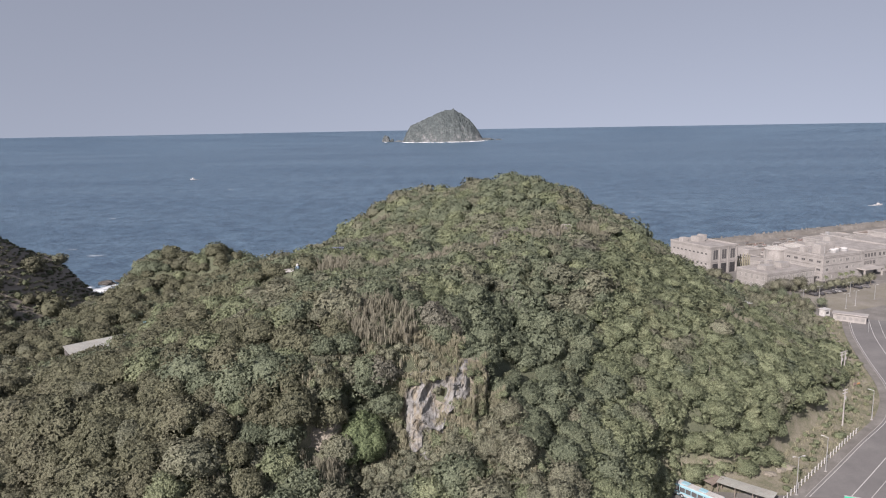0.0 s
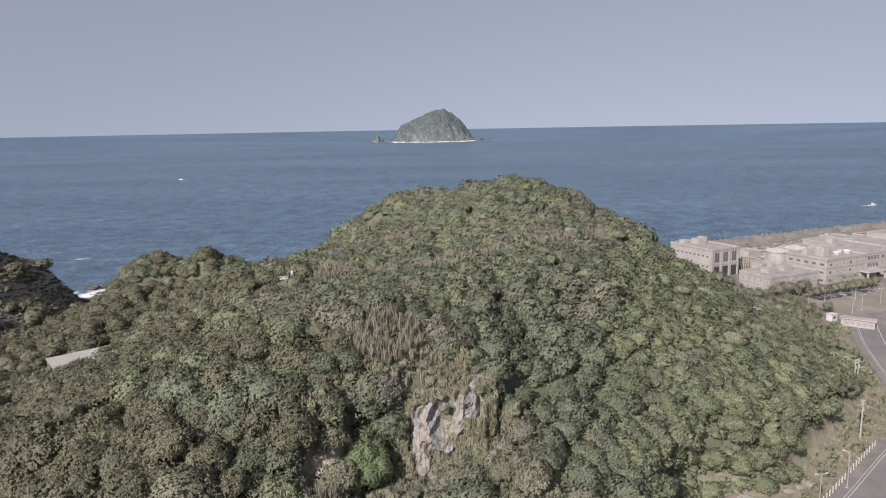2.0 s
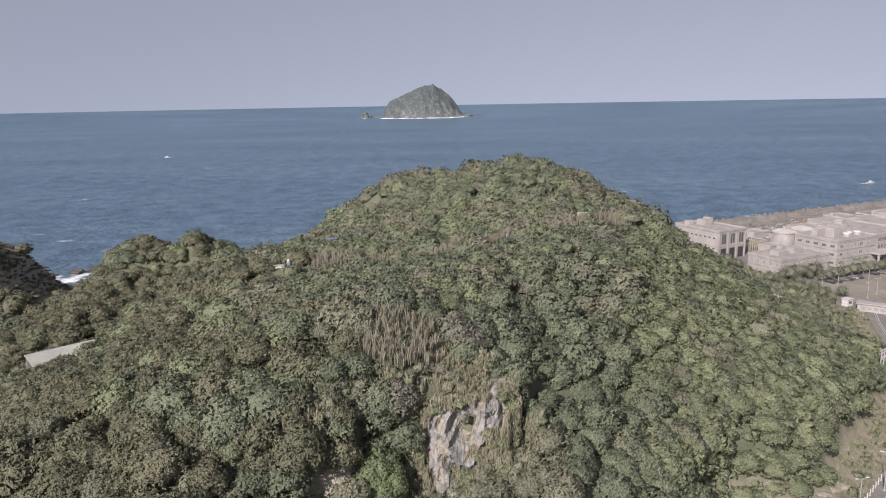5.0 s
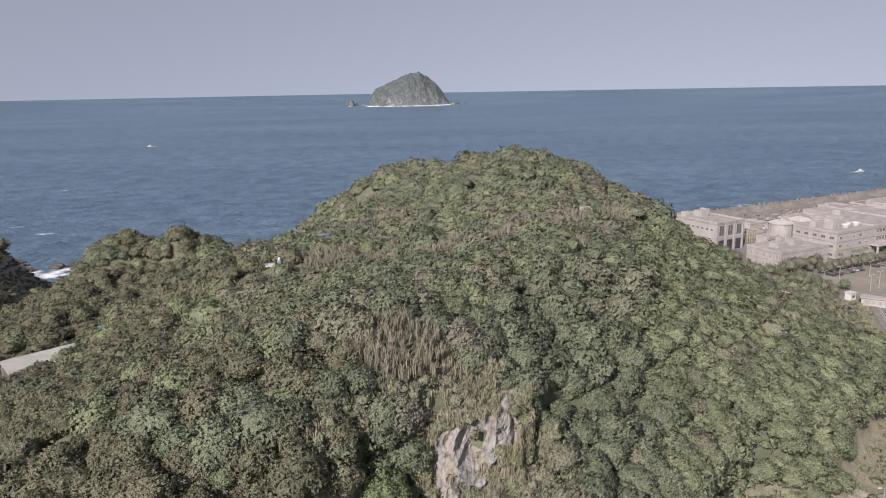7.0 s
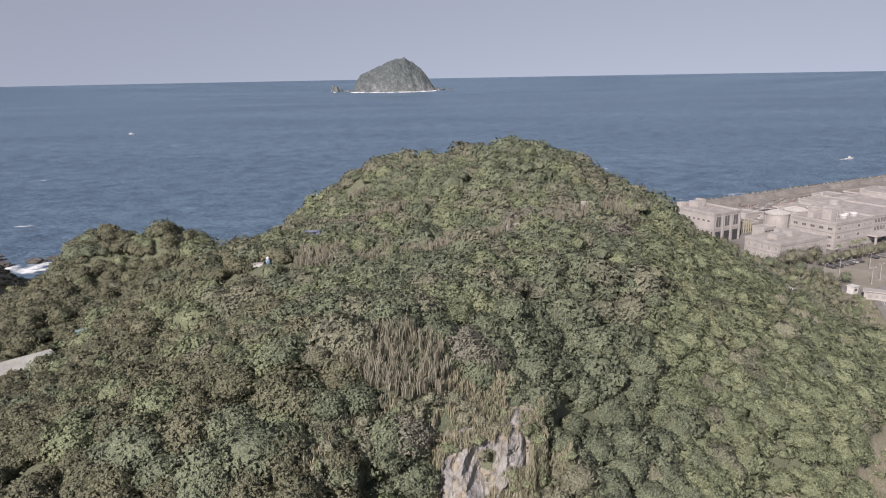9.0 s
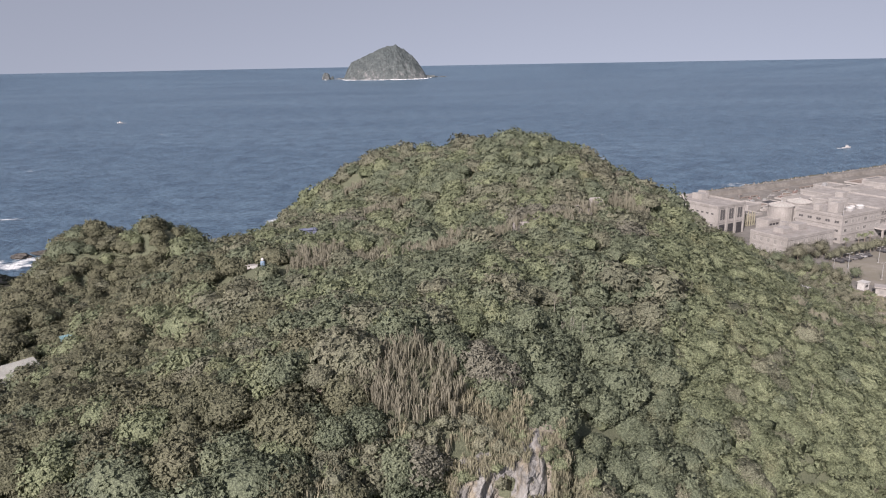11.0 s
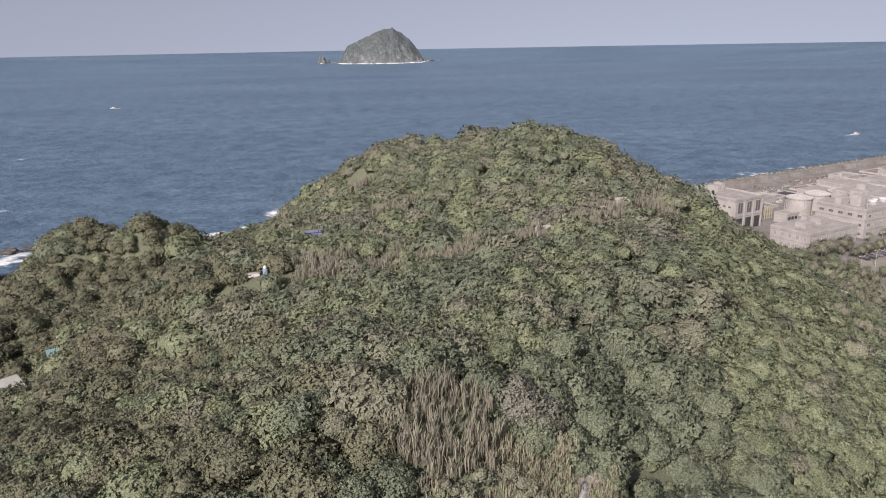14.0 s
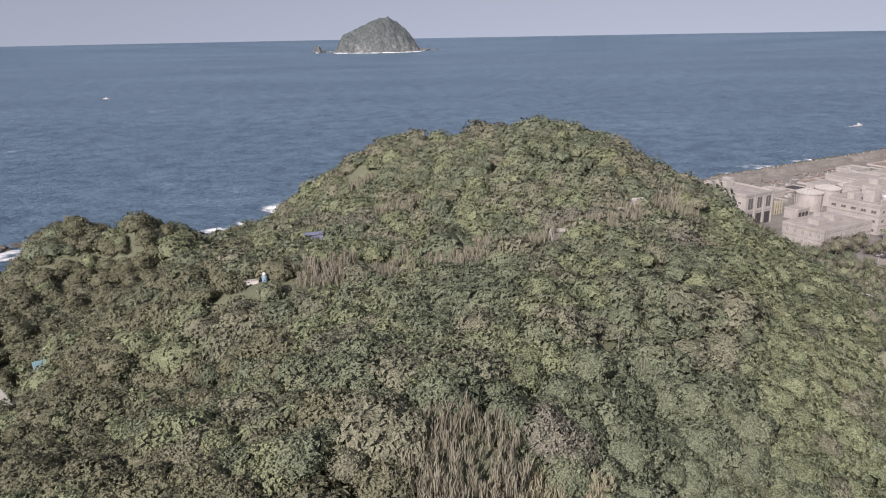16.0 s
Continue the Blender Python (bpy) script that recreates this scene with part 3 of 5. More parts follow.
surf_line()
for i, (dx, w, h) in enumerate([(-366, 22, 34), (-338, 12, 16), (-300, 26, 9), (-268, 40, 7), (176, 30, 14), (212, 16, 10), (250, 26, 7)]):
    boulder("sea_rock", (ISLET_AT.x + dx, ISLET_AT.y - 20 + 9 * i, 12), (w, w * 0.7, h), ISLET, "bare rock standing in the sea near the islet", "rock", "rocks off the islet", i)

# ---- quarry face ----
def rock_sheet(name, x0, x1, z0, z1, y_of, mat, label, category, amp=1.0, seed=0.0, nx=70, nz=80, thick=6.0, roll=5.0):
    """A broken rock face: a closed slab, its front folded by ridged noise."""
    X, Z = np.meshgrid(np.linspace(x0, x1, nx), np.linspace(z0, z1, nz))
    Y = np.zeros_like(X)
    for j in range(nz):
        for i in range(nx):
            p = Vector((X[j, i] * 0.17 + 0.5 * noise.noise(Vector((X[j, i] * 0.12, seed, Z[j, i] * 0.12))) + seed, 0, Z[j, i] * 0.11 - X[j, i] * 0.04))
            rib = noise.ridged_multi_fractal(p, 1.0, 2.1, 3, 1.0, 2.0)
            fine = noise.fractal(Vector((X[j, i] * 0.9 + seed, 3, Z[j, i] * 0.6)), 0.8, 2.1, 4)
            ex = min((X[j, i] - x0) / (x1 - x0), 1 - (X[j, i] - x0) / (x1 - x0)) * 6
            ez = (1 - (Z[j, i] - z0) / (z1 - z0)) * 5
            Y[j, i] = y_of(X[j, i], Z[j, i]) - amp * (1.5 * (rib - 1.0) + 0.3 * fine) * min(1, ex) + roll * (1 - min(1, ex)) ** 2 + 2.5 * max(0, 1 - ez) ** 2
    front = np.stack([X, Y, Z], -1).reshape(-1, 3)
    back = front.copy()
    back[:, 1] = Y.ravel() + thick
    f = grid_faces(nx, nz)
    tagged(new(name, mesh_of(name, np.concatenate([front, back]), np.concatenate([f, f[:, ::-1] + nx * nz]), mat)), label, category, kind="structure")


def quarry_y(x, z):
    return 106.6 + 0.12 * (x - 6) + (z - 37) * 0.38 + 0.85 * np.maximum(z - 43, 0)


rock_sheet("rock_face", 1.0, 15.5, 29, 45.6, lambda x, z: quarry_y(x, z) - 2.3, CLIFF, "bare pale grey rock face with vertical cracks", "cliff", 2.3, 0.0, 90, 100)
rock_sheet("earth_bank", -1.5, 19.0, 27, 46.0, quarry_y, EARTH, "bare tan earth bank behind the dry grass", "earth bank", 0.6, 5.0, 50, 50, 2.5)
rock_sheet("earth_bank", -20.5, -10.0, 28.0, 40.0, lambda x, z: 94.2 + 0.45 * (x + 15) + (z - 34) * 0.36, EARTH, "bare pale tan earth slip in the scrub", "earth bank", 0.9, 9.0, 36, 36, 3.0, 2.0)

# rocks in the surf
for i, (x, y, w, h) in enumerate([(-205, 404, 5, 2.2), (-196, 412, 7, 1.6), (-221, 398, 6, 2.6), (-188, 402, 3, 1.4), (-112, 421, 3, 1.0), (-92, 430, 3, 1.2), (-231, 412, 5, 1.2), (-74, 462, 3, 1.2), (-240, 420, 8, 1.2)]):
    boulder("shore_rock", (x, y, 0.3), (w, w * 0.6, h), SHORE_ROCK, "dark wet rock in the surf", "rock", "rocks in the surf", 20 + i)

# ---- waterworks by the sea ----
def works(u, v, z=12.0):
    return (*to_xy(u, v), z)


def block(name, u0, u1, v0, v1, z1, label, mat=None):
    """A flat-roofed house: walls, roof slab and parapet; its own axes run along the yard."""
    ob = thing(name, works(u0, v0), label, "building", turn=24.5)
    w, d, h = u1 - u0, v1 - v0, z1 - 12
    bm = boxed(0, w, 0, d, -1, h - 0.9)
    part("wall", bm, mat or WALL_PAINT, ob)
    part("roof", boxed(0.3, w - 0.3, 0.3, d - 0.3, h - 0.9, h - 0.75), ROOF_SLAB, ob)
    for a in ((-0.15, w + 0.15, -0.15, 0.3), (-0.15, w + 0.15, d - 0.3, d + 0.15), (-0.15, 0.3, 0.3, d - 0.3), (w - 0.3, w + 0.15, 0.3, d - 0.3)):
        part("parapet", boxed(*a, h - 0.9, h, bevel=0.04), mat or WALL_PAINT, ob)
    return ob, w, d, h


def window(ob, side, at, z, w, h, d, bars=1, glass=None):
    """A framed window on the front (v) or the end (u) wall."""
    frame_bm, pane_bm = bmesh.new(), bmesh.new()
    t, o = 0.1, 0.09
    spans = [(-w / 2 - t, w / 2 + t, z - t, z), (-w / 2 - t, w / 2 + t, z + h, z + h + t), (-w / 2 - t, -w / 2, z, z + h), (w / 2, w / 2 + t, z, z + h)]
    for a, b, c, e in spans:
        if side == "front":
            box(frame_bm, at + a, at + b, -o, 0, c, e)
        else:
            box(frame_bm, -o, 0, at + a, at + b, c, e)
    if side == "front":
        box(pane_bm, at - w / 2, at + w / 2, -0.03, 0, z, z + h)
    else:
        box(pane_bm, -0.03, 0, at - w / 2, at + w / 2, z, z + h)
    f = part("window", frame_bm, TANK_WHITE if glass else CONCRETE, ob)
    part("pane", pane_bm, glass or glass_mat, f)
    for i in range(bars):
        m = at - w / 2 + w * (i + 1) / (bars + 1)
        part("mullion", boxed(m - 0.04, m + 0.04, -o, -0.03, z, z + h) if side == "front" else boxed(-o, -0.03, m - 0.04, m + 0.04, z, z + h), CONCRETE, f)


def band(ob, w, d, z, t=0.35):
    part("cornice", boxed(-0.22, w + 0.1, -0.22, 0, z, z + t), WALL_PAINT, ob)
    part("cornice", boxed(-0.22, 0, 0, d, z, z + t), WALL_PAINT, ob)


# pump hall with three tall bays
hall, w, d, h = block("pump_hall", 284, 304, 255, 286, 27.4, "beige concrete pump hall with tall dark bays")
for i in range(3):
    c = 3.8 + i * 6.2
    window(hall, "front", c, 8.0, 3.3, 5.2, d, 1)
    part("roller_door", boxed(c - 1.9, c + 1.9, -0.1, 0, 0.1, 5.6), DARK, hall, "dark roller door")
    part("pier", boxed(c + 2.6, c + 3.3, -0.35, 0, -0.5, 14), WALL_PAINT, hall)
part("pier", boxed(0.2, 0.9, -0.35, 0, -0.5, 14), WALL_PAINT, hall)
band(hall, w, d, 6.6)
band(hall, w, d, 14.0)
for i in range(9):
    window(hall, "end", 3 + i * 3.1, 10.6, 1.5, 0.8, d, 0)
    window(hall, "end", 3 + i * 3.1, 5.0, 1.5, 0.9, d, 0)
for u, v, a, b, z in ((295, 276, 5, 6, 3.0), (301, 279, 2.6, 5, 3.2), (289, 281, 4, 3, 2.2)):
    part("roof_housing", boxed(u - 284 - a / 2, u - 284 + a / 2, v - 255 - b / 2, v - 255 + b / 2, h - 0.75, h + z - 0.75, bevel=0.08), WALL_PAINT, hall)

# two-storey office
office, w, d, h = block("office_house", 279.5, 312.5, 213, 232, 20.9, "beige two-storey office with rows of windows")
band(office, w, d, 3.9)
band(office, w, d, 7.4)
for fl in (1.0, 4.9):
    for i in range(10):
        window(office, "front", 2.2 + i * 3.15, fl, 1.3, 1.8, d, 1, pale_glass_mat)
    for i in range(5):
        window(office, "end", 2.2 + i * 3.6, fl, 1.4, 1.8, d, 1, pale_glass_mat)
for u, v, a, b, z in ((290, 223, 7, 5, 2.3), (301.5, 224, 6, 5, 2.6), (296, 227, 3, 3, 3.3)):
    part("roof_housing", boxed(u - 279.5 - a / 2, u - 279.5 + a / 2, v - 213 - b / 2, v - 213 + b / 2, h - 0.75, h + z - 0.75, bevel=0.08), WALL_PAINT, office)
part("porch", boxed(14, 22, -3.2, 0, 2.9, 3.3), CONCRETE, office)

# main building
main, w, d, h = block("main_building", 321, 352, 215, 239, 25.5, "beige main building with storeys of paired windows")
for z in (3.9, 8.1, 12.0):
    band(main, w, d, z)
for fl in (1.2, 5.3, 9.4):
    for i in range(6):
        window(main, "front", 3 + i * 5, fl, 2.0, 1.3, d, 1, pale_glass_mat if i % 3 else glass_mat)
    for i in range(5):
        window(main, "end", 2.6 + i * 4.6, fl, 2.2, 1.1, d, 1)
for u, v, a, b, z in ((329, 224, 5, 5, 5.0), (345, 233, 7, 6, 3.6), (326, 231, 3, 3, 3.0), (350, 235, 4, 4, 6.0)):
    part("roof_housing", boxed(u - 321 - a / 2, u - 321 + a / 2, v - 215 - b / 2, v - 215 + b / 2, h - 0.75, h + z - 0.75, bevel=0.08), WALL_PAINT, main)
for u, v, r in ((337, 222, 2.0), (341.5, 223.5, 1.4), (346, 222.5, 2.0)):
    bm = bmesh.new()
    bmesh.ops.create_cone(bm, cap_ends=True, segments=20, radius1=r, radius2=r, depth=1.4, matrix=Matrix.Translation((u - 321, v - 215, h)))
    part("water_tank", bm, STEEL, main)
    bm = bmesh.new()
    bmesh.ops.create_uvsphere(bm, u_segments=20, v_segments=8, radius=r, matrix=Matrix.Translation((u - 321, v - 215, h + 0.7)) @ Matrix.Diagonal((1, 1, 0.35, 1)))
    part("water_tank_lid", bm, WHITE_PAINT, main, "white domed lid", True)
part("stack", tube(bmesh.new(), [(w - 30, 0.6, -1), (w - 30, 0.6, h + 5)], [0.2, 0.12], 8), STEEL, main)

wing, w, d, h = block("entrance_wing", 353, 384, 217, 252, 25.0, "beige entrance wing with a glazed bay and canopy")
band(wing, w, d, 8.1)
band(wing, w, d, 3.9)
for i in range(4):
    for fl in (5.2, 9.2):
        window(wing, "front", 3.4 + i * 2.3, fl, 1.9, 2.0, d, 1)
for i in range(5):
    window(wing, "front", 14.5 + i * 3.3, 9.2, 2.2, 1.8, d, 1)
part("canopy", boxed(-6, 9, -7, 0, 3.9, 4.5, bevel=0.06), CONCRETE, wing)
for x in (-5.4, 8.4):
    part("canopy_post", boxed(x - 0.4, x + 0.4, -6.6, -5.8, -0.1, 3.9), CONCRETE, wing)
# flat dark panel stands in for the shade inside a recess
part("recess_shade", boxed(10.5, 13, -0.08, 0, 0, 3.7), DARK, wing)
back, w, d, h = block("rear_building", 386, 425, 232, 262, 22.0, "beige rear building of the waterworks")
for i in range(8):
    window(back, "front", 3 + i * 4.4, 5.2, 2.2, 1.7, d, 1)
    window(back, "front", 3 + i * 4.4, 1.2, 2.2, 1.7, d, 1)
plant_room, w, d, h = block("plant_house", 316, 325, 250, 257, 17.2, "small beige plant house with dark openings")
# dark panels on the wall stand in for the shade inside openings
for i in range(3):
    part("opening_shade", boxed(1.2 + i * 2.5, 3.0 + i * 2.5, -0.06, 0, 0.6, 3.4), DARK, plant_room)
for u0, u1, v0, v1, z in ((372, 392, 268, 284, 18), (398, 420, 270, 290, 19), (345, 356, 285, 296, 16), (430, 452, 262, 284, 18), (440, 456, 298, 310, 15.5), (470, 500, 270, 296, 17)):
    block("shed_building", u0, u1, v0, v1, z, "low beige shed of the waterworks")


def tank(u, v, r, top):
    ob = thing("storage_tank", works(u, v), "round concrete tank with a pale conical lid", "tank", "tanks of the waterworks", 24.5)
    h = top - 12
    bm = bmesh.new()
    bmesh.ops.create_cone(bm, cap_ends=True, segments=48, radius1=r, radius2=r, depth=h + 1, matrix=Matrix.Translation((0, 0, (h - 1) / 2)))
    part("shell", bm, WALL_PAINT, ob)
    bm = bmesh.new()
    bmesh.ops.create_cone(bm, cap_ends=True, segments=48, radius1=r + 0.35, radius2=r + 0.35, depth=0.5, matrix=Matrix.Translation((0, 0, h)))
    part("rim", bm, CONCRETE, ob)
    bm = bmesh.new()
    bmesh.ops.create_cone(bm, cap_ends=True, segments=48, radius1=r, radius2=0.8, depth=1.5, matrix=Matrix.Translation((0, 0, h + 1.0)))
    part("lid", bm, TANK_WHITE, ob)
    for k in range(20):
        a = k * math.pi / 10
        bm = tube(bmesh.new(), [(0.9 * math.cos(a), 0.9 * math.sin(a), h + 1.78), (r * math.cos(a), r * math.sin(a), h + 0.32)], [0.12, 0.12], 5)
        part("rib", bm, CONCRETE, ob)
    for k in range(12):
        a = k * math.pi / 6
        bm = boxed(-0.3, 0.3, r - 0.1, r + 0.25, -0.5, h - 0.25)
        bm.transform(Matrix.Rotation(a, 4, "Z"))
        part("buttress", bm, WALL_PAINT, ob)
    bm = bmesh.new()
    bmesh.ops.create_cone(bm, cap_ends=True, segments=12, radius1=0.6, radius2=0.5, depth=0.8, matrix=Matrix.Translation((0, 0, h + 2.0)))
    part("vent", bm, STEEL, ob)


tank(340.5, 261, 6.3, 20.6)
tank(358.5, 263, 6.3, 20.2)
tank(376, 262, 5.9, 19.6)

rack = thing("pipe_rack", works(312, 262), "yellow vertical pipes on a frame", "pipework", turn=24.5)
for i in range(11):
    part("pipe", tube(bmesh.new(), [(i * 0.9, 0.4 * (i % 2), -0.5), (i * 0.9, 0.4 * (i % 2), 6.0 + 0.8 * (i % 3))], [0.28, 0.28], 8), YELLOW_PIPE, rack)
for z in (2.2, 4.6):
    part("beam", boxed(-0.5, 9.6, 0.7, 1.0, z, z + 0.3), YELLOW_PIPE, rack)

# red pumps and machines in a row behind the tanks
for i in range(16):
    u = 352 + i * 6.4 + rng.uniform(-1.5, 1.5)
    ob = thing("machine", works(u, 305 + rng.uniform(-4, 5)), "small weathered red machine on a plinth", "machine", "machines in the rear yard", 24.5)
    a, h = rng.uniform(0.6, 1.5), rng.uniform(0.9, 1.8)
    part("plinth", boxed(-a - 0.3, a + 0.3, -1.1, 1.1, 0, 0.35), CONCRETE, ob)
    part("housing", boxed(-a, a, -0.8, 0.8, 0.35, h, bevel=0.12), RED_PAINT if i % 3 else STEEL, ob)
    part("stub", tube(bmesh.new(), [(0, 0, h - 0.1), (0, 0, h + 0.9)], [0.2, 0.2], 7), STEEL, ob)
blue_tower = thing("hoist", works(424, 292), "pale grey steel hoist on four legs", "hoist", turn=24.5)
for x, y in ((-1.5, -1.5), (1.5, -1.5), (-1.5, 1.5), (1.5, 1.5)):
    part("leg", boxed(x - 0.2, x + 0.2, y - 0.2, y + 0.2, 0, 6), STEEL, blue_tower)
part("head", boxed(-1.2, 1.2, -1.2, 1.2, 5.6, 8.2, bevel=0.15), STEEL, blue_tower)

# low basins, pipe runs and stores in the rear yard
for u0, u1, v0, v1, z in ((330, 346, 276, 288, 1.1), (360, 384, 290, 300, 0.8), (392, 428, 296, 304, 1.0), (306, 330, 292, 306, 0.7), (336, 352, 302, 312, 0.9), (436, 470, 292, 306, 1.2), (480, 520, 300, 314, 1.0), (530, 580, 286, 312, 1.2), (600, 660, 286, 312, 1.2)):
    ob = thing("basin", works(u0, v0), "low concrete basin with dark water", "basin", "basins in the rear yard", 24.5)
    w, d = u1 - u0, v1 - v0
    for a, b, c, e in ((0, w, 0, 0.5), (0, w, d - 0.5, d), (0, 0.5, 0.5, d - 0.5), (w - 0.5, w, 0.5, d - 0.5), (w * 0.48, w * 0.52, 0.5, d - 0.5)):
        part("rim", boxed(a, b, c, e, -0.2, z), CONCRETE, ob)
    part("water", boxed(0.5, w * 0.48, 0.5, d - 0.5, -0.2, z * 0.5), DARK if z > 1.05 else RUST, ob)
    part("water", boxed(w * 0.52, w - 0.5, 0.5, d - 0.5, -0.2, z * 0.5), DARK if z < 0.95 else ASPHALT, ob)
for i in range(9):
    u, v = 300 + 26 * i + rng.uniform(-6, 6), 315 + rng.uniform(-3, 3)
    ob = thing("pipe_run", works(u, v), "rust-brown pipe on low blocks", "pipe", "pipes in the rear yard", 24.5)
    part("pipe", tube(bmesh.new(), [(0, 0, 0.8), (16, 0, 0.8)], [0.35, 0.35], 8), RUST, ob)
    for x in (1, 6, 11, 15):
        part("block", boxed(x - 0.3, x + 0.3, -0.5, 0.5, -0.1, 0.5), CONCRETE, ob)
for i in range(26):
    u, v = rng.uniform(300, 460), rng.uniform(270, 320)
    ob = thing("crate", works(u, v), "weathered crate in the rear yard", "crate", "crates in the rear yard", 24.5 + float(rng.uniform(-8, 8)))
    a, b, h = rng.uniform(0.7, 2.4), rng.uniform(0.6, 1.4), rng.uniform(0.6, 2.0)
    part("body", boxed(-a, a, -b, b, 0, h, bevel=0.05), (RUST, ASPHALT, STEEL, CONCRETE, RED_PAINT)[i % 5], ob)
    part("lid", boxed(-a - 0.06, a + 0.06, -b - 0.06, b + 0.06, h, h + 0.12), (CONCRETE, RUST, TIN)[i % 3], ob)

# sea wall with armour blocks
us = np.linspace(340, 960, 78)
prof = [(306, 12.04), (325.5, 12.2), (326.5, 14.7), (332, 14.7), (334, 12.8), (351, 0.5), (360, -4)]
sv, sf = [], []
for i, u in enumerate(us):
    for v, z in prof:
        x, y = to_xy(u, v + rng.uniform(-0.4, 0.4))
        sv.append((x, y, z + (rng.uniform(-0.25, 0.25) if z > 0 else 0)))
sf = grid_faces(len(prof), len(us))
tagged(new("sea_wall", mesh_of("sea_wall", sv, sf, BREAKWATER)), "long grey concrete sea wall with a sloping apron", "sea wall", kind="structure")


def tetrapod_mesh():
    bm = bmesh.new()
    for d in ((0, 0, 1), (0.94, 0, -0.33), (-0.47, 0.82, -0.33), (-0.47, -0.82, -0.33)):
        tube(bm, [(0, 0, 0), tuple(1.9 * c for c in d)], [0.8, 0.5], 7)
    me = bpy.data.meshes.new("tetrapod")
    bm.to_mesh(me)
    bm.free()
    me.materials.append(BREAKWATER)
    return me


pod = tetrapod_mesh()
for i in range(260):
    u = 344 + (i % 130) * 3.3 + rng.uniform(-0.9, 0.9)
    row = i // 130
    v = (335 if row == 0 else 342) + rng.uniform(-1, 1)
    z = (12.9 if row == 0 else 7.6) + rng.uniform(-0.4, 0.5)
    ob = new("tetrapod", pod)
    ob.matrix_world = pose(*works(u, v, z), *[float(a) for a in rng.uniform(0, 360, 3)])
    tagged(ob, "weathered concrete armour block on the sea wall", "tetrapod", "armour blocks of the sea wall")


def dome_of(cuts):
    """Unit directions and faces of a ball without its underside."""
    bm = bmesh.new()
    bmesh.ops.create_icosphere(bm, subdivisions=cuts, radius=1.0)
    bmesh.ops.delete(bm, geom=[v for v in bm.verts if v.co.z < -0.5], context="VERTS")
    bm.verts.index_update()
    out = np.array([v.co[:] for v in bm.verts]), np.array([[v.index for v in f.verts] for f in bm.faces])
    bm.free()
    return out


DOMES = {k: dome_of(k) for k in (1, 2, 3, 4)}


def unit(v):
    return v / np.linalg.norm(v, axis=-1, keepdims=True)


def leaf_cloud(gen, n, radius, height, leaf, lumps, cuts=2, loose=0.4):
    """A crown: billows of foliage that run into one another, with leaves in sprays all over them."""
    turn = np.arange(lumps) * 2.39996 + gen.uniform(0, 6.28)
    rise = np.clip(1 - (np.arange(lumps) + 0.5) / lumps * 1.25 + gen.normal(scale=0.1, size=lumps), -0.3, 0.98)
    flat = np.sqrt(1 - rise**2)
    heart = np.stack([np.cos(turn) * flat, np.sin(turn) * flat, rise], 1) * gen.uniform(0.5, 0.76, (lumps, 1))
    wide = gen.uniform(0.8, 1.2, lumps) * 1.25 / math.sqrt(lumps) + 0.03
    stretch = np.array([radius * gen.uniform(0.88, 1.12), radius * gen.uniform(0.88, 1.12), height * 0.95])

    def skin(d):
        along = d @ heart.T
        inside_of = wide**2 - (heart**2).sum(1) + along**2
        reach = np.where(inside_of > 0, along + np.sqrt(np.maximum(inside_of, 0)), 0)
        k = reach.argmax(1)
        r = reach.max(1)
        bare = r < 0.56
        r = np.where(bare, 0.56, r)
        p = d * r[:, None]
        nor = np.where(bare[:, None], d, (p - heart[k]) / wide[k][:, None] + 0.35 * d)
        return p * stretch, unit(nor / stretch)

    sprays = max(n // 4, 4)
    out = gen.normal(size=(sprays, 3))
    out[:, 2] = np.abs(out[:, 2]) * 1.15 - 0.3
    k = np.arange(n) % sprays
    out = unit(unit(out)[k] + gen.normal(scale=0.9 * leaf / radius, size=(n, 3)))
    p, away = skin(out)
    p = p + away * np.abs(gen.normal(scale=leaf * loose, size=(n, 1)))
    nor = unit(away + gen.normal(scale=0.5, size=(n, 3)) + (0, 0, 0.2))
    t = unit(np.cross(nor, gen.normal(size=(n, 3))))
    b = np.cross(nor, t)
    size_of = (leaf * gen.uniform(0.6, 1.4, n))[:, None]
    v = np.stack([p - t * size_of * 0.65, p + b * size_of * 0.48 + t * size_of * 0.2, p + t * size_of * 0.5 - b * size_of * 0.42 - nor * size_of * 0.1], 1).reshape(-1, 3)
    lit = np.repeat(unit(away * 0.75 + nor * 0.45), 3, axis=0)
    dv, df = DOMES[cuts]
    mass, mass_nor = skin(unit(dv + gen.uniform(-0.03, 0.03, dv.shape)))
    return np.concatenate([v, mass * 0.93]), np.concatenate([np.arange(3 * n).reshape(-1, 3)[:, ::-1], df + 3 * n]), np.concatenate([lit, mass_nor])


# ---- road side ----
def flat_at(x, y, lift=0.0):
    return (x, y, float(flat_level(np.float64(y))) + lift)


def at_ground(x, y, lift=0.0):
    return (x, y, float(ground(x, y)) + lift)


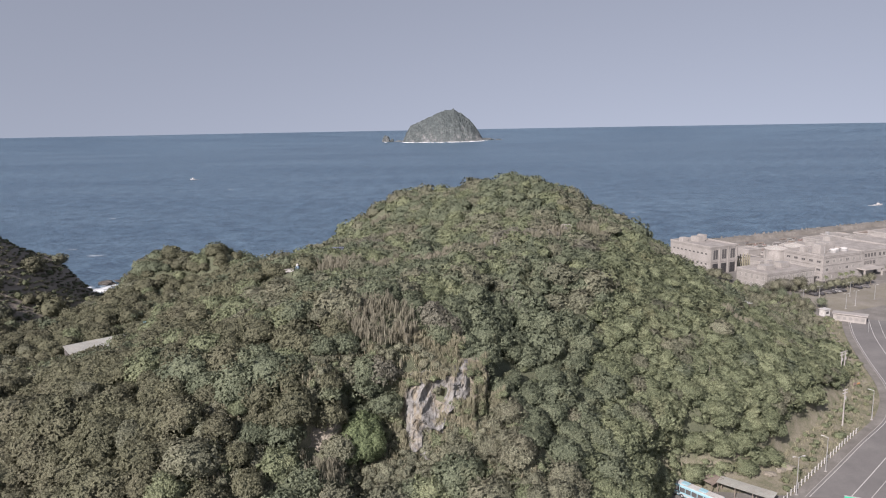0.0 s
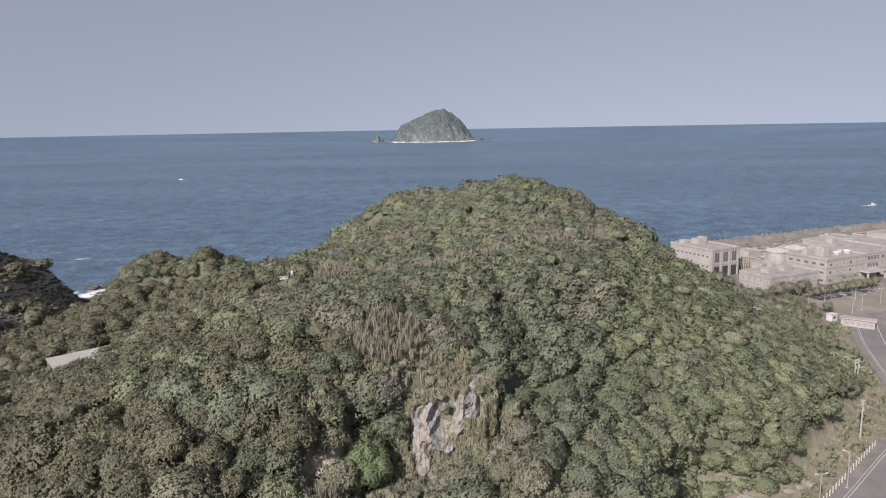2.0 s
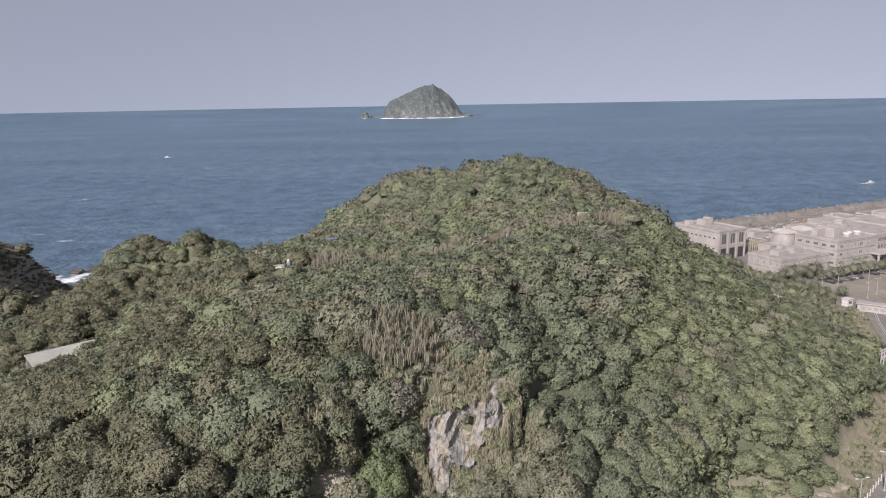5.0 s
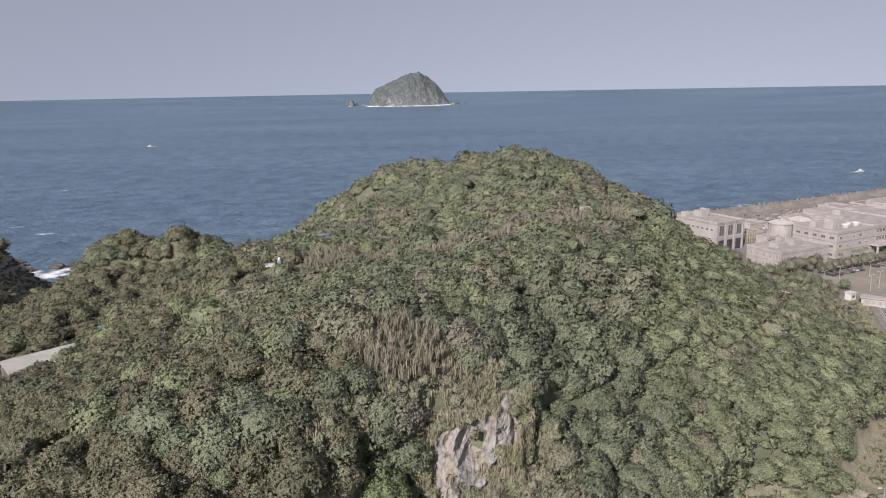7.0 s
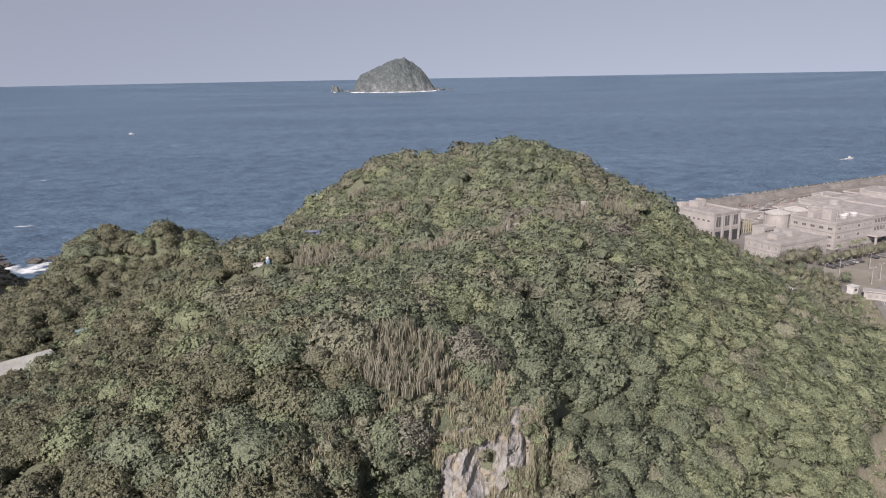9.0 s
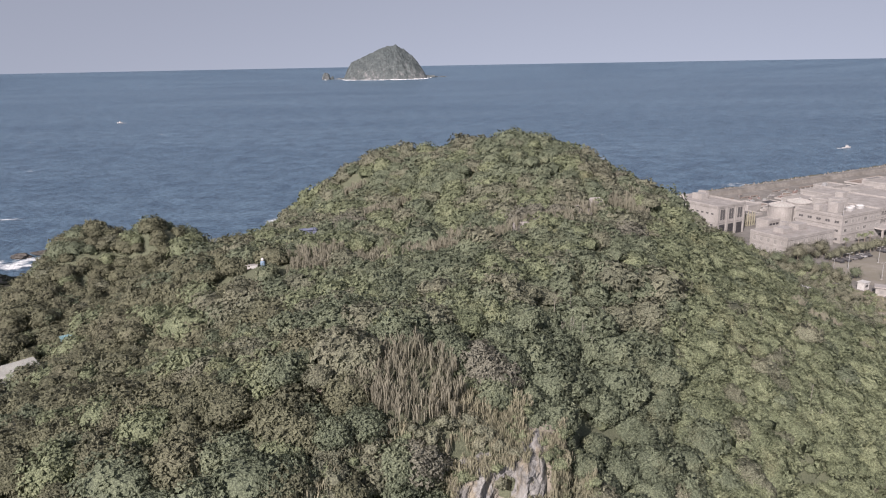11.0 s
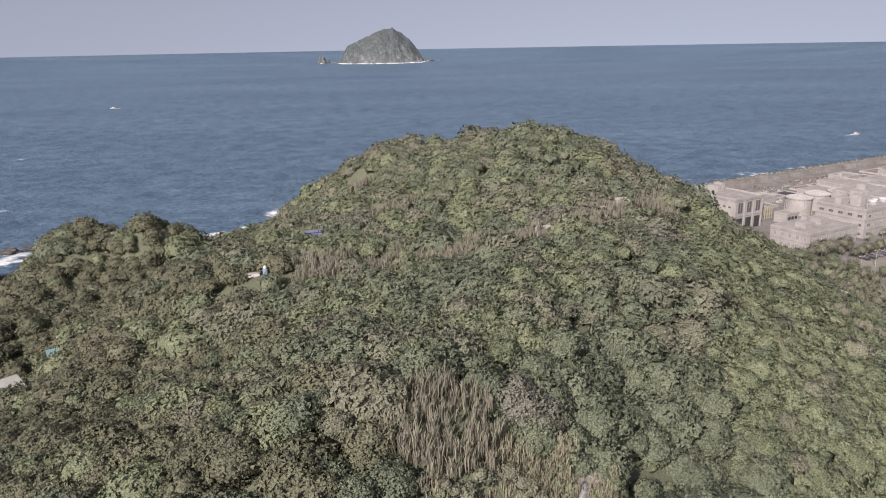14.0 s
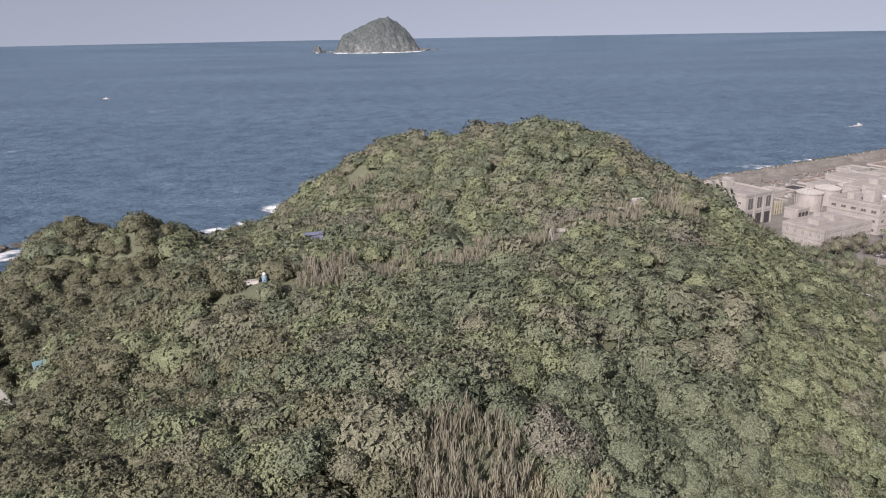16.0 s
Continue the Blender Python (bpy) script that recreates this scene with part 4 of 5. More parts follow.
def street_lamp(at, turn, height, arms, label, group):
    ob = thing("street_lamp", at, label, "street lamp", group, turn)
    part("base", boxed(-0.3, 0.3, -0.3, 0.3, -0.3, 0.25, bevel=0.04), CONCRETE, ob)
    part("pole", tube(bmesh.new(), [(0, 0, 0), (0, 0, height * 0.5), (0, 0, height)], [0.14, 0.11, 0.07], 8), STEEL, ob)
    for s in (-1, 1)[:arms]:
        arm = part("arm", tube(bmesh.new(), [(0, 0, height - 0.15), (s * 0.6, 0, height + 0.1), (s * 1.1, 0, height + 0.15)], [0.06, 0.05, 0.045], 6), STEEL, ob)
        part("lantern", boxed(s * 1.3 - 0.4, s * 1.3 + 0.4, -0.16, 0.16, height + 0.08, height + 0.24, bevel=0.05), WHITE_PAINT, arm)


for x, y, turn, h, arms in ((93.3, 128.0, 10, 9.8, 2), (105.6, 138.2, -40, 9.3, 1), (133.4, 166.0, -40, 9.0, 1)):
    street_lamp(flat_at(x, y), turn, h, arms, "grey steel street lamp beside the road", "street lamps on the road")
for x, y, turn in ((170, 282, 20), (181, 289, 20), (185, 274, 20), (192, 279, 20), (199, 296, 20), (207, 290, 20)):
    street_lamp((x, y, 12.05), turn, 6.8, 2, "white twin lamp post in the car park", "lamps in the car park")


def utility_pole(x, y, h, turn):
    ob = thing("utility_pole", flat_at(x, y), "grey concrete utility pole with crossarms", "utility pole", "utility poles by the road", turn)
    part("pole", tube(bmesh.new(), [(0, 0, -0.4), (0, 0, h)], [0.24, 0.15], 10), CONCRETE, ob)
    for z in (h - 0.4, h - 1.3):
        arm = part("crossarm", boxed(-1.1, 1.1, -0.07, 0.07, z, z + 0.12), STEEL, ob)
        for k in (-0.95, -0.4, 0.4, 0.95):
            part("insulator", tube(bmesh.new(), [(k, 0, z + 0.12), (k, 0, z + 0.36)], [0.07, 0.05], 6), WHITE_PAINT, arm)
    part("transformer", tube(bmesh.new(), [(0.42, 0, h - 3.2), (0.42, 0, h - 2.2)], [0.26, 0.26], 10), STEEL, ob)


for x, y, h in ((123.0, 162.5, 11.2), (139.0, 193.5, 10.2), (141.2, 195.5, 9.8)):
    utility_pole(x, y, h, 30)

fence = thing("fence", (0, 0, 0), "white concrete post fence along the footway", "fence")
step_d = np.diff(KERB, axis=0)
length = np.concatenate([[0], np.cumsum(np.hypot(step_d[:, 0], step_d[:, 1]))])
for s in np.arange(44, 118, 2.1):
    x, y = np.interp(s, length, KERB[:, 0]), np.interp(s, length, KERB[:, 1])
    x2, y2 = np.interp(s + 2.1, length, KERB[:, 0]), np.interp(s + 2.1, length, KERB[:, 1])
    turn = math.atan2(y2 - y, x2 - x)
    nx, ny = -math.sin(turn) * 2.6, math.cos(turn) * 2.6
    z = float(flat_level(np.float64(y)))
    bm = boxed(-0.11, 0.11, -0.11, 0.11, -0.3, 1.75, bevel=0.02)
    bm.transform(Matrix.Translation((x + nx, y + ny, z)) @ Matrix.Rotation(turn, 4, "Z"))
    part("post", bm, WHITE_PAINT, fence)
    for h in (0.75, 1.35):
        bm = boxed(0.11, 1.99, -0.03, 0.03, h, h + 0.09)
        bm.transform(Matrix.Translation((x + nx, y + ny, z)) @ Matrix.Rotation(turn, 4, "Z"))
        part("rail", bm, STEEL, fence)

for i in range(7):
    bm = boxed(-1.6, 1.6, -0.25, 0.25, 0, 0.006)
    bm.transform(Matrix.Translation((131.0 + 0.72 * i, 156.2 - 0.83 * i, float(flat_level(np.float64(156.2 - 0.83 * i))) + 0.085)) @ Matrix.Rotation(radians(41), 4, "Z"))
    tagged(link_bm("crossing_stripe", bm, WHITE_PAINT), "worn white stripe of a pedestrian crossing", "road marking", kind="structure")

sign = thing("road_sign", (99.4, 118.2, 5.6), "green direction board on a grey steel post", "road sign", turn=-20)
part("post", tube(bmesh.new(), [(0, 0, -0.3), (0, 0, 5.4)], [0.12, 0.1], 8), STEEL, sign)
part("board", boxed(-0.3, 3.0, -0.16, -0.1, 3.4, 5.2, bevel=0.02), GREEN_SIGN, sign)
part("frame", boxed(-0.35, 3.05, -0.1, 0.02, 5.2, 5.35), STEEL, sign)
for k in (3.8, 4.4):
    part("lettering", boxed(0.0, 2.2, -0.168, -0.16, k, k + 0.22), WHITE_PAINT, sign)


def bus():
    ob = thing("bus", (68.9, 125.2, 5.85), "light blue city bus parked at the stand", "bus", turn=-49.7)
    part("body", boxed(-6, 6, -1.25, 1.25, 0.35, 3.15, bevel=0.18), BUS_BLUE, ob)
    part("roof", boxed(-5.8, 5.8, -1.12, 1.12, 3.15, 3.25, bevel=0.04), WHITE_PAINT, ob, "pale roof panel")
    for x in (-3.4, 1.2):
        part("roof_unit", boxed(x - 0.9, x + 0.9, -0.75, 0.75, 3.25, 3.5, bevel=0.08), BUS_BLUE, ob)
    for s in (-1, 1):
        for i in range(7):
            x = -5.1 + i * 1.55
            part("window", boxed(x - 0.68, x + 0.68, s * 1.25 - 0.01, s * 1.25 + 0.01, 1.45, 2.6), glass_mat, ob)
        part("stripe", boxed(-5.8, 5.8, s * 1.256 - 0.006, s * 1.256 + 0.006, 0.75, 1.05), WHITE_PAINT, ob)
    for s in (-1, 1):
        part("windscreen", boxed(s * 6 - 0.012, s * 6 + 0.012, -1.05, 1.05, 1.3, 2.75), glass_mat, ob)
    for x in (-3.6, 3.8):
        for s in (-1, 1):
            bm = bmesh.new()
            bmesh.ops.create_cone(bm, cap_ends=True, segments=20, radius1=0.5, radius2=0.5, depth=0.3, matrix=Matrix.Translation((x, s * 1.14, 0.5)) @ Matrix.Rotation(radians(90), 4, "X"))
            wheel = part("wheel", bm, DARK, ob)
            bm = bmesh.new()
            bmesh.ops.create_cone(bm, cap_ends=True, segments=14, radius1=0.26, radius2=0.22, depth=0.32, matrix=Matrix.Translation((x, s * 1.15, 0.5)) @ Matrix.Rotation(radians(90), 4, "X"))
            part("rim", bm, STEEL, wheel)


bus()


def tin_roof(name, at, turn, length, width, tall, mat, label, pitch=0.0, posts=True, walls=False):
    """A lean-to of ribbed sheets on posts."""
    ob = thing(name, at, label, "shelter", turn=turn)
    n = int(length / 1.0)
    for i in range(n):
        x0 = -length / 2 + i * length / n
        bm = bmesh.new()
        m = 6
        pts = []
        for k in range(m + 1):
            x = x0 + k * length / n / m
            z = 0.05 if k % 2 else 0.0
            pts.append([bm.verts.new((x, s * width / 2, tall + z + pitch * s * width / 2)) for s in (-1, 1)])
        for a, b in zip(pts, pts[1:]):
            bm.faces.new((a[0], b[0], b[1], a[1]))
        made = bmesh.ops.extrude_face_region(bm, geom=list(bm.faces))
        bmesh.ops.translate(bm, vec=(0, 0, -0.04), verts=[v for v in made["geom"] if isinstance(v, bmesh.types.BMVert)])
        part("sheet", bm, mat, ob)
    for s in (-1, 1):
        part("beam", boxed(-length / 2, length / 2, s * width * 0.42 - 0.06, s * width * 0.42 + 0.06, tall - 0.2 + pitch * s * width * 0.42, tall - 0.05 + pitch * s * width * 0.42), RUST, ob)
        for x in np.linspace(-length / 2 + 0.4, length / 2 - 0.4, max(2, int(length / 4) + 1)):
            part("post", boxed(x - 0.07, x + 0.07, s * width * 0.42 - 0.07, s * width * 0.42 + 0.07, -1.5, tall - 0.2 + pitch * s * width * 0.42), RUST, ob)
    if walls:
        part("wall", boxed(-length / 2 + 0.2, length / 2 - 0.2, -width * 0.4, -width * 0.36, -1.2, tall - 0.4), CONCRETE, ob)
        part("wall", boxed(-length / 2 + 0.2, length / 2 - 0.2, width * 0.36, width * 0.4, -1.2, tall - 0.1), CONCRETE, ob)
    return ob


tin_roof("bus_shelter", (80.6, 126.6, 5.85), -41, 13, 3.6, 2.8, TIN, "grey ribbed tin shelter behind the bus", 0.06)
tin_roof("lean_to", (73.4, 132.6, 5.9), -60, 7, 4.2, 2.6, RUST, "rusty brown tin lean-to under the trees", 0.1)
tin_roof("long_shed", (-97.0, 178.2, 27.4), 43, 18, 7.5, 3.0, TIN, "long pale tin-roofed shed among the trees", 0.18, walls=True)
tin_roof("blue_shed", (-86.5, 196.5, 28.6), 30, 7.5, 5.2, 3.2, TURQUOISE, "turquoise tin-roofed shed among the trees", 0.2, walls=True)

# small things on the hill
hut = thing("hut", at_ground(115, 214.5, 2.0), "small hut with a white roof and red wall", "hut", turn=25)
part("wall", boxed(-1.8, 1.8, -1.3, 1.3, -3, 1.9), RED_PAINT, hut)
part("roof", boxed(-2.3, 2.3, -1.7, 1.7, 1.9, 2.1, bevel=0.05), WHITE_PAINT, hut)
shelter = thing("water_tank_shelter", at_ground(-30.5, 227, 1.9), "blue sheet-covered box on the hillside", "shelter", turn=12)
part("body", boxed(-2.4, 2.4, -1.1, 1.1, -1.5, 1.5, bevel=0.1), BLUE_SHEET, shelter)
# dark panel for the unlit inside; the box itself is closed
part("opening_shade", boxed(-2.42, -1.6, -1.14, -1.1, -0.6, 1.1), DARK, shelter)
part("cover", boxed(-2.6, 2.6, -1.4, 1.4, 1.5, 1.64, bevel=0.04), BLUE_SHEET, shelter)
barrel = thing("barrel", at_ground(-38.6, 196.2, 1.3), "blue plastic barrel with a white sack on it", "barrel")
part("drum", tube(bmesh.new(), [(0, 0, -1.5), (0, 0, -0.6), (0, 0, 0.2), (0, 0, 0.35)], [0.55, 0.62, 0.6, 0.45], 14), BLUE_PLASTIC, barrel)
sack = bmesh.new()
bmesh.ops.create_icosphere(sack, subdivisions=2, radius=0.5, matrix=Matrix.Translation((0, 0, 0.7)) @ Matrix.Diagonal((0.9, 0.8, 1.0, 1)))
part("sack", sack, WHITE_PAINT, barrel, "white sack", True)
for x, y, a, w, d, h, lbl in ((-41.5, 196.6, 8, 3.0, 0.8, -0.5, "white concrete block on a cleared terrace"), (-35, 198.5, 20, 2.4, 0.9, 0.0, "white concrete block on a cleared terrace"), (-22, 201.5, 10, 2.4, 0.9, 0.1, "white concrete block on a cleared terrace")):
    ob = thing("concrete_block", at_ground(x, y, 1.5), lbl, "block", "blocks on the terrace", a)
    part("body", boxed(-w / 2, w / 2, -d / 2, d / 2, -1.5, h, bevel=0.08), WHITE_PAINT, ob)
    part("cap", boxed(-w / 2 - 0.1, w / 2 + 0.1, -d / 2 - 0.1, d / 2 + 0.1, h, h + 0.12), CONCRETE, ob)
for x, y, w, a in ((18.7, 201, 4.2, 10), (28.2, 200, 4.4, 6), (33.5, 202, 2.8, 16), (46.3, 208.8, 5.0, 4), (52, 215.2, 3.2, 8), (43, 205, 2.4, 0)):
    ob = thing("tomb", at_ground(x, y, 1.5), "weathered grey concrete tomb among the reeds", "tomb", "tombs on the hill", a)
    part("slab", boxed(-w / 2, w / 2, -0.9, 0.9, -1.6, 0.35, bevel=0.06), PAVING, ob)
    part("back_wall", boxed(-w / 2, w / 2, 0.9, 1.25, -1.6, 1.1, bevel=0.06), CONCRETE, ob)
    part("side_wall", boxed(-w / 2 - 0.25, -w / 2, -0.7, 1.2, -1.6, 0.7), CONCRETE, ob)
    part("side_wall", boxed(w / 2, w / 2 + 0.25, -0.7, 1.2, -1.6, 0.7), CONCRETE, ob)


def palm(at, h, group, mat=None):
    ob = thing("palm_tree", at, "palm with drooping green fronds", "palm tree", group, float(rng.uniform(0, 360)))
    lean = Vector((rng.uniform(-0.4, 0.4), rng.uniform(-0.4, 0.4), 0))
    part("trunk", tube(bmesh.new(), [(0, 0, -0.5), lean * 0.4 + Vector((0, 0, h * 0.5)), lean + Vector((0, 0, h))], [0.22, 0.17, 0.14], 8), BARK, ob)
    for i in range(13):
        a = i * 2.4
        up = 0.9 - 0.12 * i
        bm = bmesh.new()
        prev = None
        for k in range(7):
            t = k / 6
            p = lean + Vector((math.cos(a) * 1.7 * t, math.sin(a) * 1.7 * t, h + up * t * 1.3 - 1.5 * t * t))
            w = 0.3 * math.sin(math.pi * min(1, t * 0.9 + 0.08)) + 0.02
            s = Vector((-math.sin(a), math.cos(a), 0)) * w
            now = (bm.verts.new(p - s - Vector((0, 0, w * 0.6))), bm.verts.new(p), bm.verts.new(p + s - Vector((0, 0, w * 0.6))))
            if prev:
                bm.faces.new((prev[0], now[0], now[1], prev[1]))
                bm.faces.new((prev[1], now[1], now[2], prev[2]))
            prev = now
        part("frond", bm, mat or LEAF_MID, ob)


for x, y in ((-26.6, 126.0), (-29.5, 125), (-24.8, 128.5), (-94, 256), (-97, 257), (-91, 258), (-99, 255.5), (-88, 257)):
    palm(at_ground(x, y, 0.0), 3.6, "palms in the wood", LEAF_MID)
for u, v in ((329, 211), (333, 210.5), (338, 211), (366, 211), (316, 209)):
    palm(works(u, v), 4.5, "palms in front of the main building")


def bare_trunk(x, y, h):
    ob = thing("bare_tree", at_ground(x, y), "thin pale bare tree trunk", "tree", "bare trunks on the slope", float(rng.uniform(0, 360)))
    a, b = rng.uniform(-0.4, 0.4, 2)
    part("trunk", tube(bmesh.new(), [(0, 0, -0.5), (a * 0.5, b * 0.4, h * 0.5), (a, b, h)], [0.08, 0.06, 0.03], 5), PALE_BARK, ob)
    for k in range(3):
        t = rng.uniform(0, 6.28)
        z = h * rng.uniform(0.55, 0.9)
        part("limb", tube(bmesh.new(), [(a * z / h, b * z / h, z), (a + math.cos(t) * 0.8, b + math.sin(t) * 0.8, z + 0.9)], [0.03, 0.015], 4), PALE_BARK, ob)


for i in range(26):
    bare_trunk(rng.uniform(24, 36), rng.uniform(138, 148), rng.uniform(4.6, 6.6))
for i in range(10):
    bare_trunk(rng.uniform(70, 95), rng.uniform(143, 165), rng.uniform(4.2, 5.4))

# ---- gate, car park and yard planting ----
gate = thing("gatehouse", (176.0, 254.6, 11.9), "low white gatehouse with a flat roof", "gatehouse", turn=-35)
part("wall", boxed(-6, 6, -1.9, 1.9, -0.5, 3.1), WALL_PAINT, gate)
part("roof", boxed(-6.5, 6.5, -2.4, 2.4, 3.1, 3.5, bevel=0.06), CONCRETE, gate)
for i in range(5):
    part("window", boxed(-4.6 + i * 2.2, -3.4 + i * 2.2, -1.94, -1.9, 1.0, 2.2), pale_glass_mat, gate)
kiosk = thing("kiosk", (170.5, 264, 12.04), "small white kiosk beside the car park", "kiosk", turn=24.5)
part("wall", boxed(-1.6, 1.6, -1.3, 1.3, 0, 2.8), WHITE_PAINT, kiosk)
part("roof", boxed(-1.9, 1.9, -1.6, 1.6, 2.8, 3.0), WHITE_PAINT, kiosk)
part("window", boxed(-0.8, 0.8, -1.33, -1.3, 1.0, 2.0), glass_mat, kiosk)
rail = thing("railing", (181, 250, 11.6), "grey metal railing by the gate", "railing", turn=-120)
for i in range(9):
    part("post", boxed(i * 1.6 - 0.05, i * 1.6 + 0.05, -0.05, 0.05, -0.4, 1.2), STEEL, rail)
part("bar", boxed(0, 12.8, -0.04, 0.04, 1.12, 1.2), STEEL, rail)
part("bar", boxed(0, 12.8, -0.04, 0.04, 0.6, 0.66), STEEL, rail)


def car(at, turn, mat, label):
    ob = thing("car", at, label, "car", "cars in the car park", turn)
    bm = boxed(-2.2, 2.2, -0.88, 0.88, 0.3, 0.95, bevel=0.14)
    part("body", bm, mat, ob)
    cab = boxed(-1.4, 1.1, -0.8, 0.8, 0.95, 1.5)
    for v in cab.verts:
        if v.co.z > 1.4:
            v.co.x *= 0.72
            v.co.y *= 0.86
    part("cabin", cab, glass_mat, ob)
    part("roof", boxed(-0.95, 0.75, -0.66, 0.66, 1.5, 1.55, bevel=0.02), mat, ob)
    for x in (-1.35, 1.4):
        for s in (-1, 1):
            bm = bmesh.new()
            bmesh.ops.create_cone(bm, cap_ends=True, segments=16, radius1=0.33, radius2=0.33, depth=0.2, matrix=Matrix.Translation((x, s * 0.82, 0.33)) @ Matrix.Rotation(radians(90), 4, "X"))
            part("wheel", bm, DARK, ob)


for i, u in enumerate((291, 295, 300, 303, 307, 310, 322, 327)):
    car((*to_xy(u, 196.0 - 0.5 * (i % 2)), 12.08), 24.5 + 90, (DARK, DARK, ASPHALT, DARK, STEEL)[i % 5], ("black", "black", "grey", "black", "silver")[i % 5] + " car parked under small trees")
car((182.5, 258, 12.05), 60, DARK, "black car parked beside the gatehouse")


def garden_tree(at, s, mat, label, group):
    g = np.random.default_rng(int(at[0] * 7 + at[1] * 13))
    ob = thing("tree", at, label, "tree", group)
    part("trunk", tube(bmesh.new(), [(0, 0, -0.3), (0.1, 0, 1.2 * s), (0.15, 0.1, 2.6 * s)], [0.16 * s, 0.12 * s, 0.06 * s], 7), BARK, ob)
    v, f, nor = leaf_cloud(g, 460, 1.7 * s, 2.1 * s, 0.36, 11, 2, 1.3)
    crown = new("crown", mesh_of("crown", v + (0, 0, 2.2 * s), f, mat, True, normals=nor))
    crown.parent = ob


for i, u in enumerate(np.arange(290, 340, 4.2)):
    garden_tree((*to_xy(u, 199.5), 12.05), 1.0 + 0.15 * (i % 3), LEAF_GREY, "small round tree beside the car park", "trees beside the car park")
for i in range(22):
    u, v = 276 + 1.5 * i + rng.uniform(-1, 1), 207 + rng.uniform(-2.5, 3)
    if i < 16:
        garden_tree((*to_xy(u, v), 12.0), rng.uniform(0.9, 1.7), (LEAF_TWIG, LEAF_GREY, LEAF_GREY)[i % 3], "bushy tree in front of the office", "trees in front of the office")
for i in range(14):
    u, v = 268 + rng.uniform(-4, 6), 176 + i * 2.4
    garden_tree((*to_xy(u, v), 11.9), rng.uniform(0.8, 1.5), (LEAF_GREY, LEAF_DARK)[i % 2], "bushy tree at the foot of the hill", "trees at the foot of the hill")
for i in range(9):
    garden_tree((*to_xy(277 + rng.uniform(-3, 2), 236 + i * 2.5), 12.0), rng.uniform(1.0, 1.6), LEAF_GREY, "grey-green bush beside the pump hall", "bushes beside the pump hall")

# spoil and gear at the hill's foot
path_line = smooth_line([160.5, 157.5, 153, 149, 146.5], [240, 228, 214, 201, 192], 24)
tagged(ribbon("footpath", path_line, -0.7, 0.7, 0.09, EARTH, 0.3), "pale trodden earth path through grass", "path", kind="structure")
for i in range(9):
    x, y = 136.5 + rng.uniform(-3.5, 5), 195 + rng.uniform(-2, 5)
    ob = thing("spoil_block", flat_at(x, y), "pale concrete slab dumped in the weeds", "slab", "dumped slabs", float(rng.uniform(0, 180)))
    part("slab", boxed(-1.0, 1.0, -0.5, 0.5, -0.1, 0.45, bevel=0.08), CONCRETE, ob)
for i in range(7):
    x, y = 135.5 + i * 1.25, 190.8 + rng.uniform(-1, 1)
    ob = thing("road_barrier", flat_at(x, y), "orange plastic road barrier", "barrier", "barriers at the hill's foot", float(rng.uniform(-20, 50)))
    part("foot", boxed(-0.6, 0.6, -0.25, 0.25, 0, 0.15), DARK, ob)
    part("body", boxed(-0.55, 0.55, -0.12, 0.12, 0.15, 1.0, bevel=0.05), (ORANGE, YELLOW_PIPE, RED_PAINT)[i % 3], ob)
for i, (x, y, w) in enumerate(((131, 199, 1.8), (128.5, 196, 1.4), (97, 140, 1.7), (91, 137, 1.5), (94.5, 138.5, 1.2))):
    boulder("earth_mound", (x, y, float(flat_level(np.float64(y))) + 0.3), (w, w * 0.8, 0.6), EARTH, "mound of tan earth and rubble", "mound", "mounds at the hill's foot", 50 + i)


def boat(at, turn, length):
    ob = thing("boat", at, "small white boat with a short wake", "boat", "boats at sea", turn)
    bm = bmesh.new()
    L, W = length / 2, length * 0.15
    rings = []
    for x, w, h in ((-L, W * 0.85, 0.9), (-L * 0.3, W, 0.95), (L * 0.45, W * 0.8, 1.15), (L, 0.05, 1.6)):
        rings.append([bm.verts.new(p) for p in ((x, -w, h), (x, -w * 0.7, -0.4), (x, w * 0.7, -0.4), (x, w, h))])
    for a, b in zip(rings, rings[1:]):
        for k in range(4):
            bm.faces.new((a[k], b[k], b[(k + 1) % 4], a[(k + 1) % 4]))
    bm.faces.new(rings[0])
    part("hull", bm, WHITE_PAINT, ob)
    part("cabin", boxed(-L * 0.35, L * 0.2, -W * 0.6, W * 0.6, 0.9, 2.7, bevel=0.15), WHITE_PAINT, ob)
    part("window", boxed(L * 0.2, L * 0.2 + 0.02, -W * 0.5, W * 0.5, 1.7, 2.4), glass_mat, ob)
    part("mast", tube(bmesh.new(), [(-L * 0.1, 0, 2.7), (-L * 0.1, 0, 5.2)], [0.06, 0.04], 6), STEEL, ob)
    bm = bmesh.new()
    bmesh.ops.create_circle(bm, cap_ends=True, segments=24, radius=1.0, matrix=Matrix.Translation((-L * 1.5, 0, 0.12)) @ Matrix.Diagonal((L * 1.1, W * 1.0, 1, 1)))
    for v in bm.verts:
        v.co.y *= 1 + 0.4 * math.sin(v.co.x * 2.1)
    bmesh.ops.solidify(bm, geom=list(bm.faces), thickness=0.1)
    part("wake", bm, WHITE_PAINT, ob, "white foam")


boat((-489, 1356, 0), 170, 11)
boat((485, 752, 0), 10, 10)
boat((1265, 3900, 8), 0, 40)

# the large bright bush before the rock
bush = thing("bush", (-7.2, 99.4, 30.6), "large round bright green bush before the rock", "bush")
part("trunk", tube(bmesh.new(), [(0, 0, -11), (0.3, 0, -4), (0, 0, 4)], [0.4, 0.3, 0.15], 8), BARK, bush)
bv, bf, bn = leaf_cloud(np.random.default_rng(5), 3800, 5.9, 8.0, 0.36, 34, 4)
